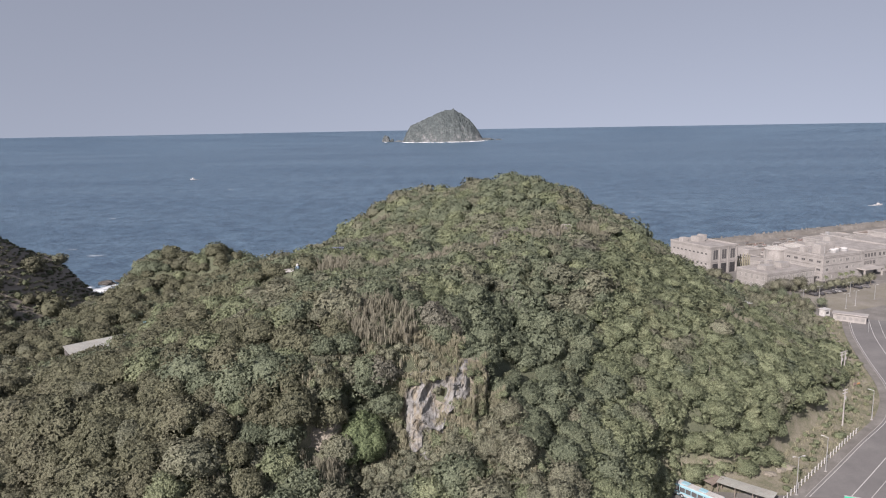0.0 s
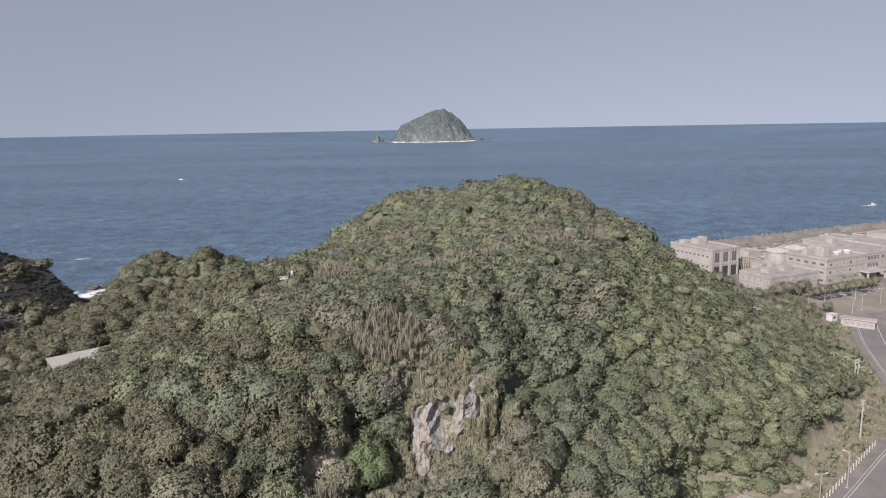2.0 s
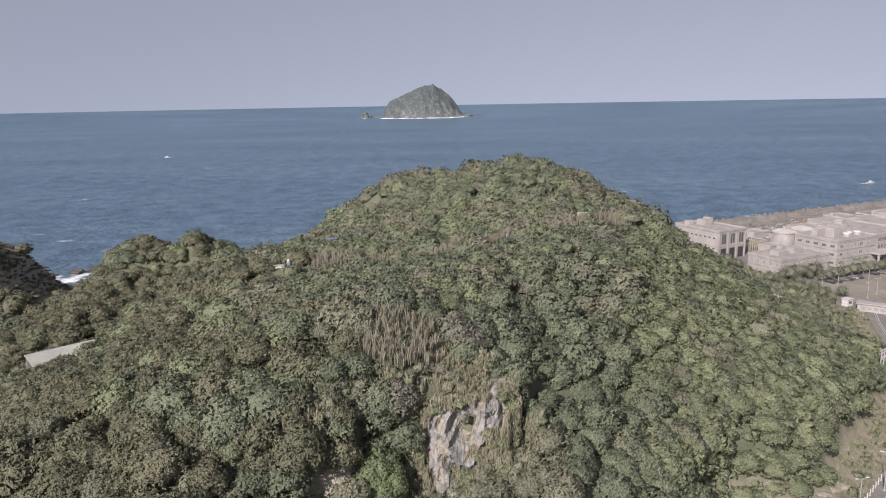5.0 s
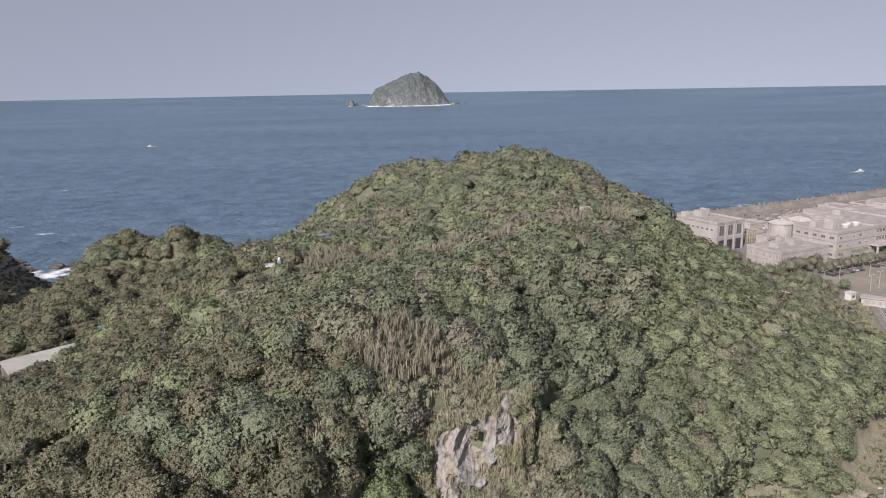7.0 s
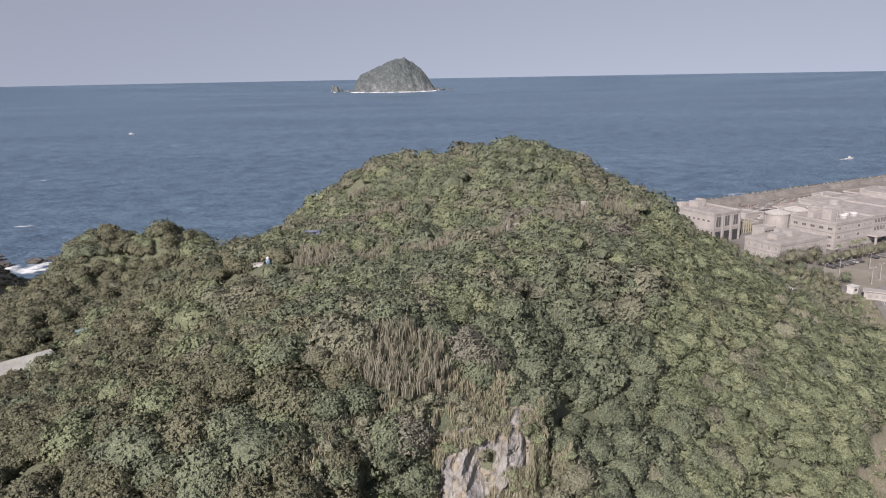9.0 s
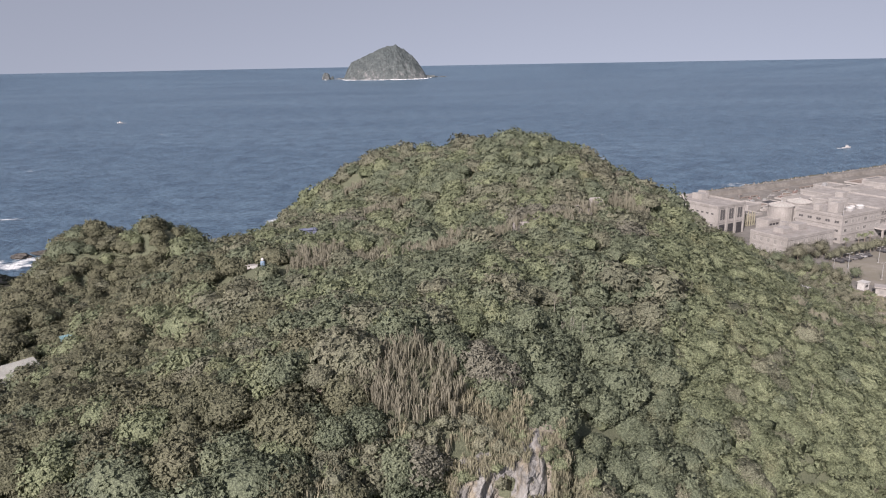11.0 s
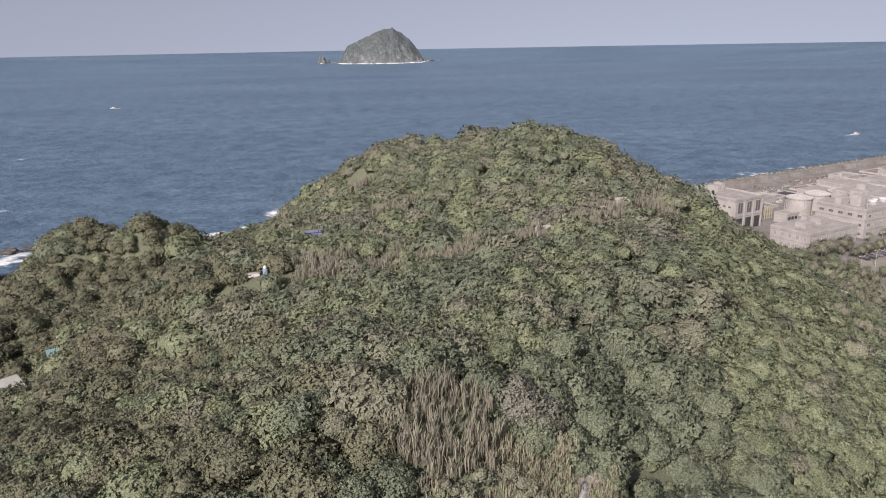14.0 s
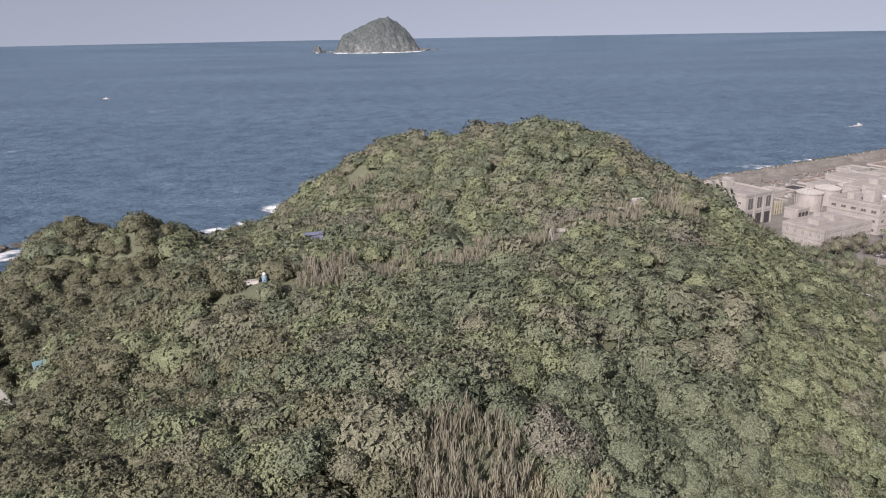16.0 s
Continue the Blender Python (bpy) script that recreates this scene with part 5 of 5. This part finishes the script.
big_crown = new("crown", mesh_of("crown", bv + (0, 0, 2.6), bf, LEAF_BRIGHT, True, normals=bn))
big_crown.parent = bush

for bush_x, bush_y, bush_z, wide_of, high_of, mat_of, words in ((10.8, 103.6, 30.6, 2.5, 5.6, LEAF_GREY, "olive bush growing against the rock face"), (13.6, 104.6, 30.0, 1.7, 5.0, LEAF_DARK, "dark green bush growing against the rock face")):
    ob = thing("bush", (bush_x, bush_y, bush_z), words, "bush", "bushes at the rock")
    part("trunk", tube(bmesh.new(), [(0, 0, -3.5), (0.1, 0.1, 0), (0, 0, high_of * 0.6)], [0.2, 0.14, 0.06], 7), BARK, ob)
    bv, bf, bn = leaf_cloud(np.random.default_rng(int(bush_x * 10)), 900, wide_of, high_of, 0.3, 20, 3, 0.5)
    crown_of = new("crown", mesh_of("crown", bv + (0, 0, 0.6), bf, mat_of, True, normals=bn))
    crown_of.parent = ob

# ---- wood ----
def reed_clump(gen, n, tall, wide=0.05):
    """Leaning stalks with a feathery plume at the top of each."""
    a = gen.uniform(0, 2 * math.pi, n)
    r = gen.uniform(0, 0.75, n)
    foot = np.stack([np.cos(a) * r, np.sin(a) * r, np.zeros(n)], 1)
    lean = gen.normal(scale=0.1, size=(n, 3))
    lean[:, 2] = 1
    h = tall * gen.uniform(0.6, 1.15, n)[:, None]
    side = np.stack([-np.sin(a), np.cos(a), np.zeros(n)], 1) * wide
    mid = foot + lean * h * 0.72
    tip = foot + lean * h + gen.normal(scale=0.12, size=(n, 3)) * (1, 1, 0.3)
    v = np.stack([foot - side * 0.6, foot + side * 0.6, mid + side * 1.7, tip, mid - side * 1.7], 1).reshape(-1, 3)
    k = 5 * np.arange(n)[:, None]
    return v, np.concatenate([k + (0, 1, 2), k + (0, 2, 4), k + (4, 2, 3)]), None


def scatter(protos, places, sizes, tall, name, mat, label, category):
    """Many plants of one kind in one mesh."""
    vs, fs, ns, base = [], [], [], 0
    for i, (p, s) in enumerate(zip(places, sizes)):
        v, f, nor = protos[i % len(protos)]
        a = rng.uniform(0, 2 * math.pi)
        c, d = math.cos(a), math.sin(a)
        turn = np.array([[c, d, 0], [-d, c, 0], [0, 0, 1]])
        vs.append((v @ turn) * (s, s, s * tall[i]) + p)
        if nor is not None:
            ns.append(nor @ turn)
        fs.append(f + base)
        base += len(v)
    if vs:
        tagged(new(name, mesh_of(name, np.concatenate(vs), np.concatenate(fs), mat, True, normals=np.concatenate(ns) if ns else None)), label, category, kind="stuff")


# dry reed beds: middle, half-widths
REED_BEDS = [(-4.8, 116, 7, 7.5), (-9, 201, 22, 7.5), (-19, 282, 5, 9), (-3.5, 241, 9, 5), (-26, 193, 8, 5), (28, 200, 15, 5),
             (-12, 90, 5, 3), (48, 211, 6, 4), (69, 237, 7, 7), (104, 190, 6, 5), (62, 216, 5, 6)]
BARE = [(-6.6, 99.5, 5.2, 5.2), (8, 110.5, 11, 7.2), (18.5, 106.5, 3.5, 4.5), (-14.5, 94.0, 3.4, 3.4), (-12.5, 90.5, 4.5, 3.5), (4, 102.5, 4.5, 4), (2.5, 98.5, 5.5, 4.5), (-93.5, 180.5, 14, 8), (-39, 195, 6.5, 4.5), (-30.5, 225, 4.2, 5), (115, 214, 3.5, 3), (18.7, 199.5, 3.2, 2.6), (28.5, 198.5, 3.2, 2.6), (46.8, 207, 3.6, 2.8), (-88, 196, 6, 4), (20.5, 146, 2.5, 3.0)]


def inside(x, y, spots, grow=1.0):
    hit = np.zeros(np.shape(x), bool)
    for cx, cy, rx, ry in spots:
        hit |= ((x - cx) / (rx * grow)) ** 2 + ((y - cy) / (ry * grow)) ** 2 < 1
    return hit


def field(x, y, scale, seed):
    return np.array([noise.fractal(Vector((a * scale, b * scale, seed)), 0.8, 2.0, 3) for a, b in zip(x, y)])


def jitter_grid(x0, x1, y0, y1, gap, share=0.42):
    X, Y = np.meshgrid(np.arange(x0, x1, gap), np.arange(y0, y1, gap * 0.87))
    X = X + (np.arange(X.shape[0])[:, None] % 2) * gap / 2
    X = X + rng.uniform(-share, share, X.shape) * gap
    Y = Y + rng.uniform(-share, share, X.shape) * gap
    return X.ravel(), Y.ravel()


def wooded(x, y):
    rise = canopy(x, y) - flat_level(y)
    tall = (rise > 1.2) | ((x < 100) & (y > 230) & (canopy(x, y) > 2.0))
    return tall & (np.interp(x, COAST_X, COAST_Y) - y > 2) & (beside(x, y, TOE_X, TOE_Y) > np.where(x > 95, 2.6, 0.2))


def slope(x, y):
    return np.hypot(canopy(x + 1, y) - canopy(x - 1, y), canopy(x, y + 1) - canopy(x, y - 1)) / 2


tx, ty = jitter_grid(-330, 180, 48, 450, 5.2)
ex, ey = jitter_grid(-120, 175, 70, 300, 1.9)
steep = np.sqrt(1 + slope(ex, ey) ** 2) - 1.12
more = rng.random(len(ex)) < np.clip(steep, 0, 4) * 0.09
tx, ty = np.concatenate([tx, ex[more]]), np.concatenate([ty, ey[more]])
keep = wooded(tx, ty) & ~inside(tx, ty, BARE) & (~inside(tx, ty, REED_BEDS, 0.98) | (rng.random(len(tx)) < 0.16))
keep &= ~((tx < -150) & (ty > 236) & (rng.random(len(tx)) < 0.93)) & ~((ty > 330) & (tx > -60) & (rng.random(len(tx)) < 0.6)) & ~((tx < -230) & (rng.random(len(tx)) < 0.4))
tx, ty = tx[keep], ty[keep]
tg = ground(tx, ty)
depth = canopy(tx, ty) - tg
kind_noise = field(tx, ty, 0.045, 1.5)
size = np.clip(rng.normal(1.2, 0.26, len(tx)) + 0.4 * field(tx, ty, 0.06, 9.0), 0.6, 1.6)
emergent = (rng.random(len(tx)) < 0.15) * 1.0
size = size * (1 + 0.35 * emergent)
vine = step(30, 62, tx - 0.25 * (ty - 140)) * step(230, 200, ty)
size = np.where(rng.random(len(tx)) < vine * 0.85, np.clip(size * 0.95, 0.75, 1.2), size)
draw = rng.random(len(tx))
species = np.where(kind_noise > 0.27, 2, np.where(kind_noise < -0.12, 0, 1))
species = np.where(draw < 0.16, 2, np.where(draw > 0.84, 0, species))
species = np.where((vine > 0.5) & (draw > 0.25), 1, species)
BRIGHT_SPOTS = [(-44.8, 100.6, 3.2, 3.2), (-38, 88, 2.5, 2.5), (-30, 86, 2.5, 2.5)]
species = np.where((tx < -15) & (ty < 150), np.where(draw < 0.2, 2, np.where(draw < 0.75, 0, 1)), species)
species = np.where((tx < -140) & (draw > 0.3), 2, species)
species = np.where(inside(tx, ty, [(33, 125, 17, 26)]) & (draw < 0.7), 0, species)
species = np.where(inside(tx, ty, BRIGHT_SPOTS), 3, species)
species = np.where((rng.random(len(tx)) < 0.85 * step(5, -50, tx + 0.25 * (ty - 90))) & ((ty < 275) | ((tx < -70) & (draw < 0.7))), 4, species)
TWIGGY_SPOTS = [(8, 125, 4.5, 3), (-4.2, 109.5, 2.4, 3), (64, 246, 5, 4), (50, 190, 6, 4), (-20, 235, 5, 4), (34, 206, 8, 5), (14, 208, 7, 4)]
species = np.where(inside(tx, ty, TWIGGY_SPOTS) & (draw < 0.8), 5, species)
MATS = [LEAF_DARK, LEAF_MID, LEAF_GREY, LEAF_BRIGHT, LEAF_BROWN, LEAF_TWIG]
WORDS = ["dark green broadleaf", "mid-green broadleaf", "dull grey-green broadleaf", "bright yellow-green broadleaf", "dull brown-green broadleaf", "half-bare grey-brown broadleaf"]
gen = np.random.default_rng(11)
FINE = [leaf_cloud(gen, 1200, 3.35, 2.9, 0.37, 18 + 2 * i, 2) for i in range(8)]
MIDDLE = [leaf_cloud(gen, 460, 3.35, 2.9, 0.48, 15 + 2 * i, 2) for i in range(6)]
COARSE = [leaf_cloud(gen, 120, 3.35, 2.9, 0.8, 11, 2) for _ in range(5)]
lift = depth - 2.6 * size * (1 - 0.12 * vine) + 0.9 * emergent + rng.normal(0, 0.65, len(tx)) + 1.4 * field(tx, ty, 0.1, 6.0) + 1.9 * field(tx, ty, 0.045, 3.0) - 0.6 * step(235, 260, ty)
near = (tx > -40) & (tx < 66) & (ty > 82) & (ty < 148)
order = np.nonzero(near)[0]
single = np.zeros(len(tx), bool)
single[order[:300]] = True
fine = (ty < 152) & ~single
coarse = (ty > 320) | (tx < -215) | (ty < 74)
middle = ~fine & ~coarse & ~single
fine &= ~coarse
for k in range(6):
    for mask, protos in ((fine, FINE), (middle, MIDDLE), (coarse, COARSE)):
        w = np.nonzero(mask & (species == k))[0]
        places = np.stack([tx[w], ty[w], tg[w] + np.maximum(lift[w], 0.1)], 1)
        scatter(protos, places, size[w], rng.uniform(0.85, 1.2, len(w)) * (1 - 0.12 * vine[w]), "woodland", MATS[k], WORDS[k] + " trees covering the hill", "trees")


def trunk_mesh(i):
    g = random.Random(i)
    bm = bmesh.new()
    bend = Vector((g.uniform(-0.3, 0.3), g.uniform(-0.3, 0.3), 0))
    tube(bm, [(0, 0, -1.2), bend * 0.4 + Vector((0, 0, 0.9)), bend + Vector((0, 0, 2.4))], [0.2, 0.15, 0.08], 7)
    for _ in range(4):
        a = g.uniform(0, 6.28)
        s = bend * 0.5 + Vector((0, 0, g.uniform(0.8, 1.6)))
        e = s + Vector((math.cos(a) * 1.3, math.sin(a) * 1.3, g.uniform(0.7, 1.4)))
        tube(bm, [s, (s + e) / 2 + Vector((0, 0, 0.15)), e], [0.09, 0.06, 0.025], 5)
    me = bpy.data.meshes.new("trunk")
    bm.to_mesh(me)
    bm.free()
    me.materials.append(BARK)
    return me


TRUNKS = [trunk_mesh(i) for i in range(4)]
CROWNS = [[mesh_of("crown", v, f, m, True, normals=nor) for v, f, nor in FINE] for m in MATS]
for n, i in enumerate(np.nonzero(single)[0]):
    tree = new("tree")
    s = float(size[i])
    tree.matrix_world = pose(tx[i], ty[i], tg[i], 0, 0, float(rng.uniform(0, 360)))
    tagged(tree, WORDS[species[i]] + " tree on the steep hillside", "tree", "trees on the hill front")
    for name, me, z, k in (("trunk", TRUNKS[n % 4], 0.0, 1.0), ("crown", CROWNS[species[i]][n % 8], max(float(lift[i]), 0.25), s)):
        ob = new(name, me)
        ob.parent = tree
        ob.matrix_basis = Matrix.Translation((0, 0, z)) @ Matrix.Diagonal((k, k, k * (1.05 if name == "crown" else max(float(depth[i]) / 3.6, 0.4)), 1))

# low scrub that fills the gaps between the crowns
bx, by = jitter_grid(-240, 165, 70, 330, 3.4)
ex, ey = jitter_grid(-120, 175, 70, 300, 1.5)
more = rng.random(len(ex)) < np.clip(np.sqrt(1 + slope(ex, ey) ** 2) - 1.12, 0, 4) * 0.2
bx, by = np.concatenate([bx, ex[more]]), np.concatenate([by, ey[more]])
ok = wooded(bx, by) & ((bx > -155) | (rng.random(len(bx)) < 0.8)) & ~inside(bx, by, BARE) & ~inside(bx, by, REED_BEDS, 0.8) & (rng.random(len(bx)) < np.where((bx > -35) & (bx < 100) & (by < 142), 0.55, 0.1))
bx, by = bx[ok], by[ok]
LOW = [leaf_cloud(gen, 84, 1.5, 1.2, 0.34, 8, 1) for _ in range(5)]
scatter(LOW, np.stack([bx, by, ground(bx, by) + 0.2], 1), rng.uniform(0.7, 1.3, len(bx)), rng.uniform(0.8, 1.5, len(bx)), "undergrowth", LEAF_MID, "dense green undergrowth between the trees", "undergrowth")

# low scrub on the cape's slopes
kx, ky = jitter_grid(-235, -138, 225, 395, 2.3)
ok = wooded(kx, ky) & (canopy(kx, ky) > 3)
kx, ky = kx[ok], ky[ok]
for mat, q in ((LEAF_BROWN, np.arange(len(kx)) % 3 > 0), (LEAF_DARK, np.arange(len(kx)) % 3 == 0)):
    scatter(LOW, np.stack([kx[q], ky[q], ground(kx[q], ky[q]) + 0.1], 1), rng.uniform(0.55, 1.15, q.sum()), rng.uniform(0.4, 0.7, q.sum()), "cape_scrub", mat, "low wind-cut scrub on the cape", "scrub")

# creepers that knit the crowns of the eastern slope together
cx, cy = jitter_grid(28, 150, 84, 235, 1.9)
ok = wooded(cx, cy) & (step(30, 62, cx - 0.25 * (cy - 140)) * step(232, 205, cy) > 0.45) & ~inside(cx, cy, REED_BEDS)
cx, cy = cx[ok], cy[ok]
cz = np.maximum(canopy(cx, cy) - 1.9 + rng.normal(0, 0.25, len(cx)), ground(cx, cy))
scatter(LOW, np.stack([cx, cy, cz], 1), rng.uniform(1.0, 1.9, len(cx)), rng.uniform(0.6, 1.0, len(cx)), "creeper", LEAF_MID, "mid-green creepers spread over the slope", "creepers")

# reeds
ax, ay = jitter_grid(-60, 120, 84, 275, 1.1)
ragged = field(ax, ay, 0.09, 4.0)
ok = ((inside(ax, ay, REED_BEDS, 1.0) & ((ragged > -0.14) | (ay < 130))) | (inside(ax, ay, REED_BEDS, 1.25) & (ragged > 0.1))) & ~inside(ax, ay, BARE[:1] + BARE[2:4]) & (rng.random(len(ax)) < 0.85)
ax, ay = ax[ok], ay[ok]
az = canopy(ax, ay) - 1.4
TUFTS = [reed_clump(gen, 26, 2.2, 0.038) for _ in range(6)]
scatter(TUFTS, np.stack([ax, ay, np.maximum(az, ground(ax, ay))], 1), rng.uniform(0.7, 1.25, len(ax)), rng.uniform(0.8, 1.2, len(ax)), "reed_bed", REED, "tall pale brown dry reeds on the slope", "reeds")

# pale tall grass along the quarry's upper edge
jx, jy = jitter_grid(-3, 19, 108, 119, 0.7)
ok = (((jx - 8) / 9.5) ** 2 + ((jy - 113.6) / 4.2) ** 2 < 1 + 0.8 * field(jx, jy, 0.25, 12.0)) & (rng.random(len(jx)) < 0.8)
jx, jy = jx[ok], jy[ok]
EDGE = [reed_clump(gen, 24, 1.5, 0.04) for _ in range(5)]
scatter(EDGE, np.stack([jx, jy, ground(jx, jy) + 0.5], 1), rng.uniform(0.7, 1.2, len(jx)), rng.uniform(0.7, 1.1, len(jx)), "edge_grass", DRY_GRASS, "pale dry grass above the quarry face", "grass")

# rough grass and scrub on the verge and the flat by the road
vx, vy = jitter_grid(84, 175, 120, 262, 1.5)
side_k = beside(vx, vy, KERB_X, KERB_Y)
ok = (side_k > 3.2) & (beside(vx, vy, TOE_X, TOE_Y) < 3) & (rng.random(len(vx)) < 0.75) & (vx > 92)
vx, vy = vx[ok], vy[ok]
grass = [reed_clump(gen, 14, 0.8, 0.03) for _ in range(5)]
scatter(grass, np.stack([vx, vy, flat_level(vy) - 0.05], 1), rng.uniform(0.7, 1.4, len(vx)), rng.uniform(0.6, 1.3, len(vx)), "verge_grass", DRY_GRASS, "rough dry grass and weeds on the verge", "grass")
ok = rng.random(len(vx)) < 0.16
scatter(LOW, np.stack([vx[ok], vy[ok], flat_level(vy[ok]) + 0.2], 1), rng.uniform(0.5, 1.0, ok.sum()), rng.uniform(0.7, 1.3, ok.sum()), "verge_scrub", LEAF_MID, "low green bushes on the verge", "bushes")

# grass and scrub that hang over the quarry face
hx, hz = jitter_grid(-2, 22, 28, 50, 0.48)
patchy = field(hx, hz, 0.2, 8.0)
foot_of = np.interp(hx, [0.6, 2.2, 3.6, 5.4, 6.6, 9, 14.6], [37.5, 33, 29, 29, 34.5, 38.5, 40.5]) + 2.2 * patchy
head_of = np.interp(hx, [0.6, 3, 7, 11, 14.6], [41.5, 43, 43.2, 45, 46.5]) + 2.0 * patchy
bare_rock = (hx > 0.6 + 1.5 * patchy) & (hx < 14.6 + 2 * patchy) & (hz > foot_of) & (hz < head_of)
ok = ~bare_rock & ~((np.abs(hx - 18.2 + patchy) < 0.9) & (hz < 42) & (hz > 31)) & ((patchy > -0.5) | (hz > 43)) & (((hx - 9.3) / 11.5) ** 2 + ((hz - 38) / 11.0) ** 2 < 1 + 0.9 * patchy)
hx, hz, patchy = hx[ok], hz[ok], patchy[ok]
hy = quarry_y(hx, hz) + np.where((hx > 1) & (hx < 15.5) & (hz < 45), -2.9, -0.5)
dry = rng.random(len(hx)) < np.where(patchy > 0.1, 0.6, 0.9)
HANG = [reed_clump(gen, 20, 1.2, 0.035) for _ in range(5)]
scatter(HANG, np.stack([hx, hy, hz - 0.4], 1)[dry], rng.uniform(0.7, 1.2, dry.sum()), rng.uniform(0.6, 1.0, dry.sum()), "hanging_grass", DRY_GRASS, "pale dry grass hanging on the quarry face", "grass")
bushy = ~dry & (rng.random(len(hx)) < 0.5)
scatter(LOW, np.stack([hx, hy, hz - 0.6], 1)[bushy], rng.uniform(0.5, 0.9, bushy.sum()), rng.uniform(0.8, 1.4, bushy.sum()), "quarry_scrub", LEAF_MID, "green scrub on the quarry face", "bushes")
hx, hy = jitter_grid(-34, 28, 80, 119, 0.8)
patch2 = field(hx, hy, 0.2, 2.0)
ok = (rng.random(len(hx)) < 0.6) & ((hy < 107) & (hy > 89 - 8 * (hx < -12)) | (slope(hx, hy) > 0.8)) & ~inside(hx, hy, [(-14.5, 93.4, 2.4, 2.6)])
hx, hy = hx[ok], hy[ok]
dry = rng.random(len(hx)) < 0.5
hz = ground(hx, hy)
scatter(HANG, np.stack([hx, hy, hz + 0.3], 1)[dry], rng.uniform(0.8, 1.3, dry.sum()), rng.uniform(0.8, 1.2, dry.sum()), "dry_grass", DRY_GRASS, "pale dry grass below the quarry face", "grass")
scatter(LOW, np.stack([hx, hy, hz + 0.6], 1)[~dry], rng.uniform(0.6, 1.1, (~dry).sum()), rng.uniform(0.8, 1.4, (~dry).sum()), "low_scrub", LEAF_GREY, "grey-green scrub below the quarry face", "bushes")

# thicket on the level ground between the hill and the waterworks
hx, hy = jitter_grid(110, 205, 200, 330, 2.6)
hu, hv = to_uv(hx, hy)
ok = (beside(hx, hy, KERB_X, KERB_Y) > 9) & (hu < 277.5 - 3 * step(230, 170, hv)) & ((hv < 250)) & (rng.random(len(hx)) < 0.9)
ok &= (canopy(hx, hy) - flat_level(hy) < 4) & ~((hv < 170) & (hu > 256)) & (beside(hx, hy, [146.5, 149, 153, 157.5, 160.5], [192, 201, 214, 228, 240]) > 1.5)
hx, hy = hx[ok], hy[ok]
for k, mat in ((0, LEAF_GREY), (1, LEAF_MID)):
    q = (rng.random(len(hx)) < 0.5) == bool(k)
    scatter(LOW, np.stack([hx[q], hy[q], flat_level(hy[q]) + 0.2], 1), rng.uniform(0.8, 1.7, q.sum()), rng.uniform(0.9, 1.8, q.sum()), "thicket", mat, "low thicket between the hill and the yard", "bushes")
    hx, hy = hx[~q], hy[~q]
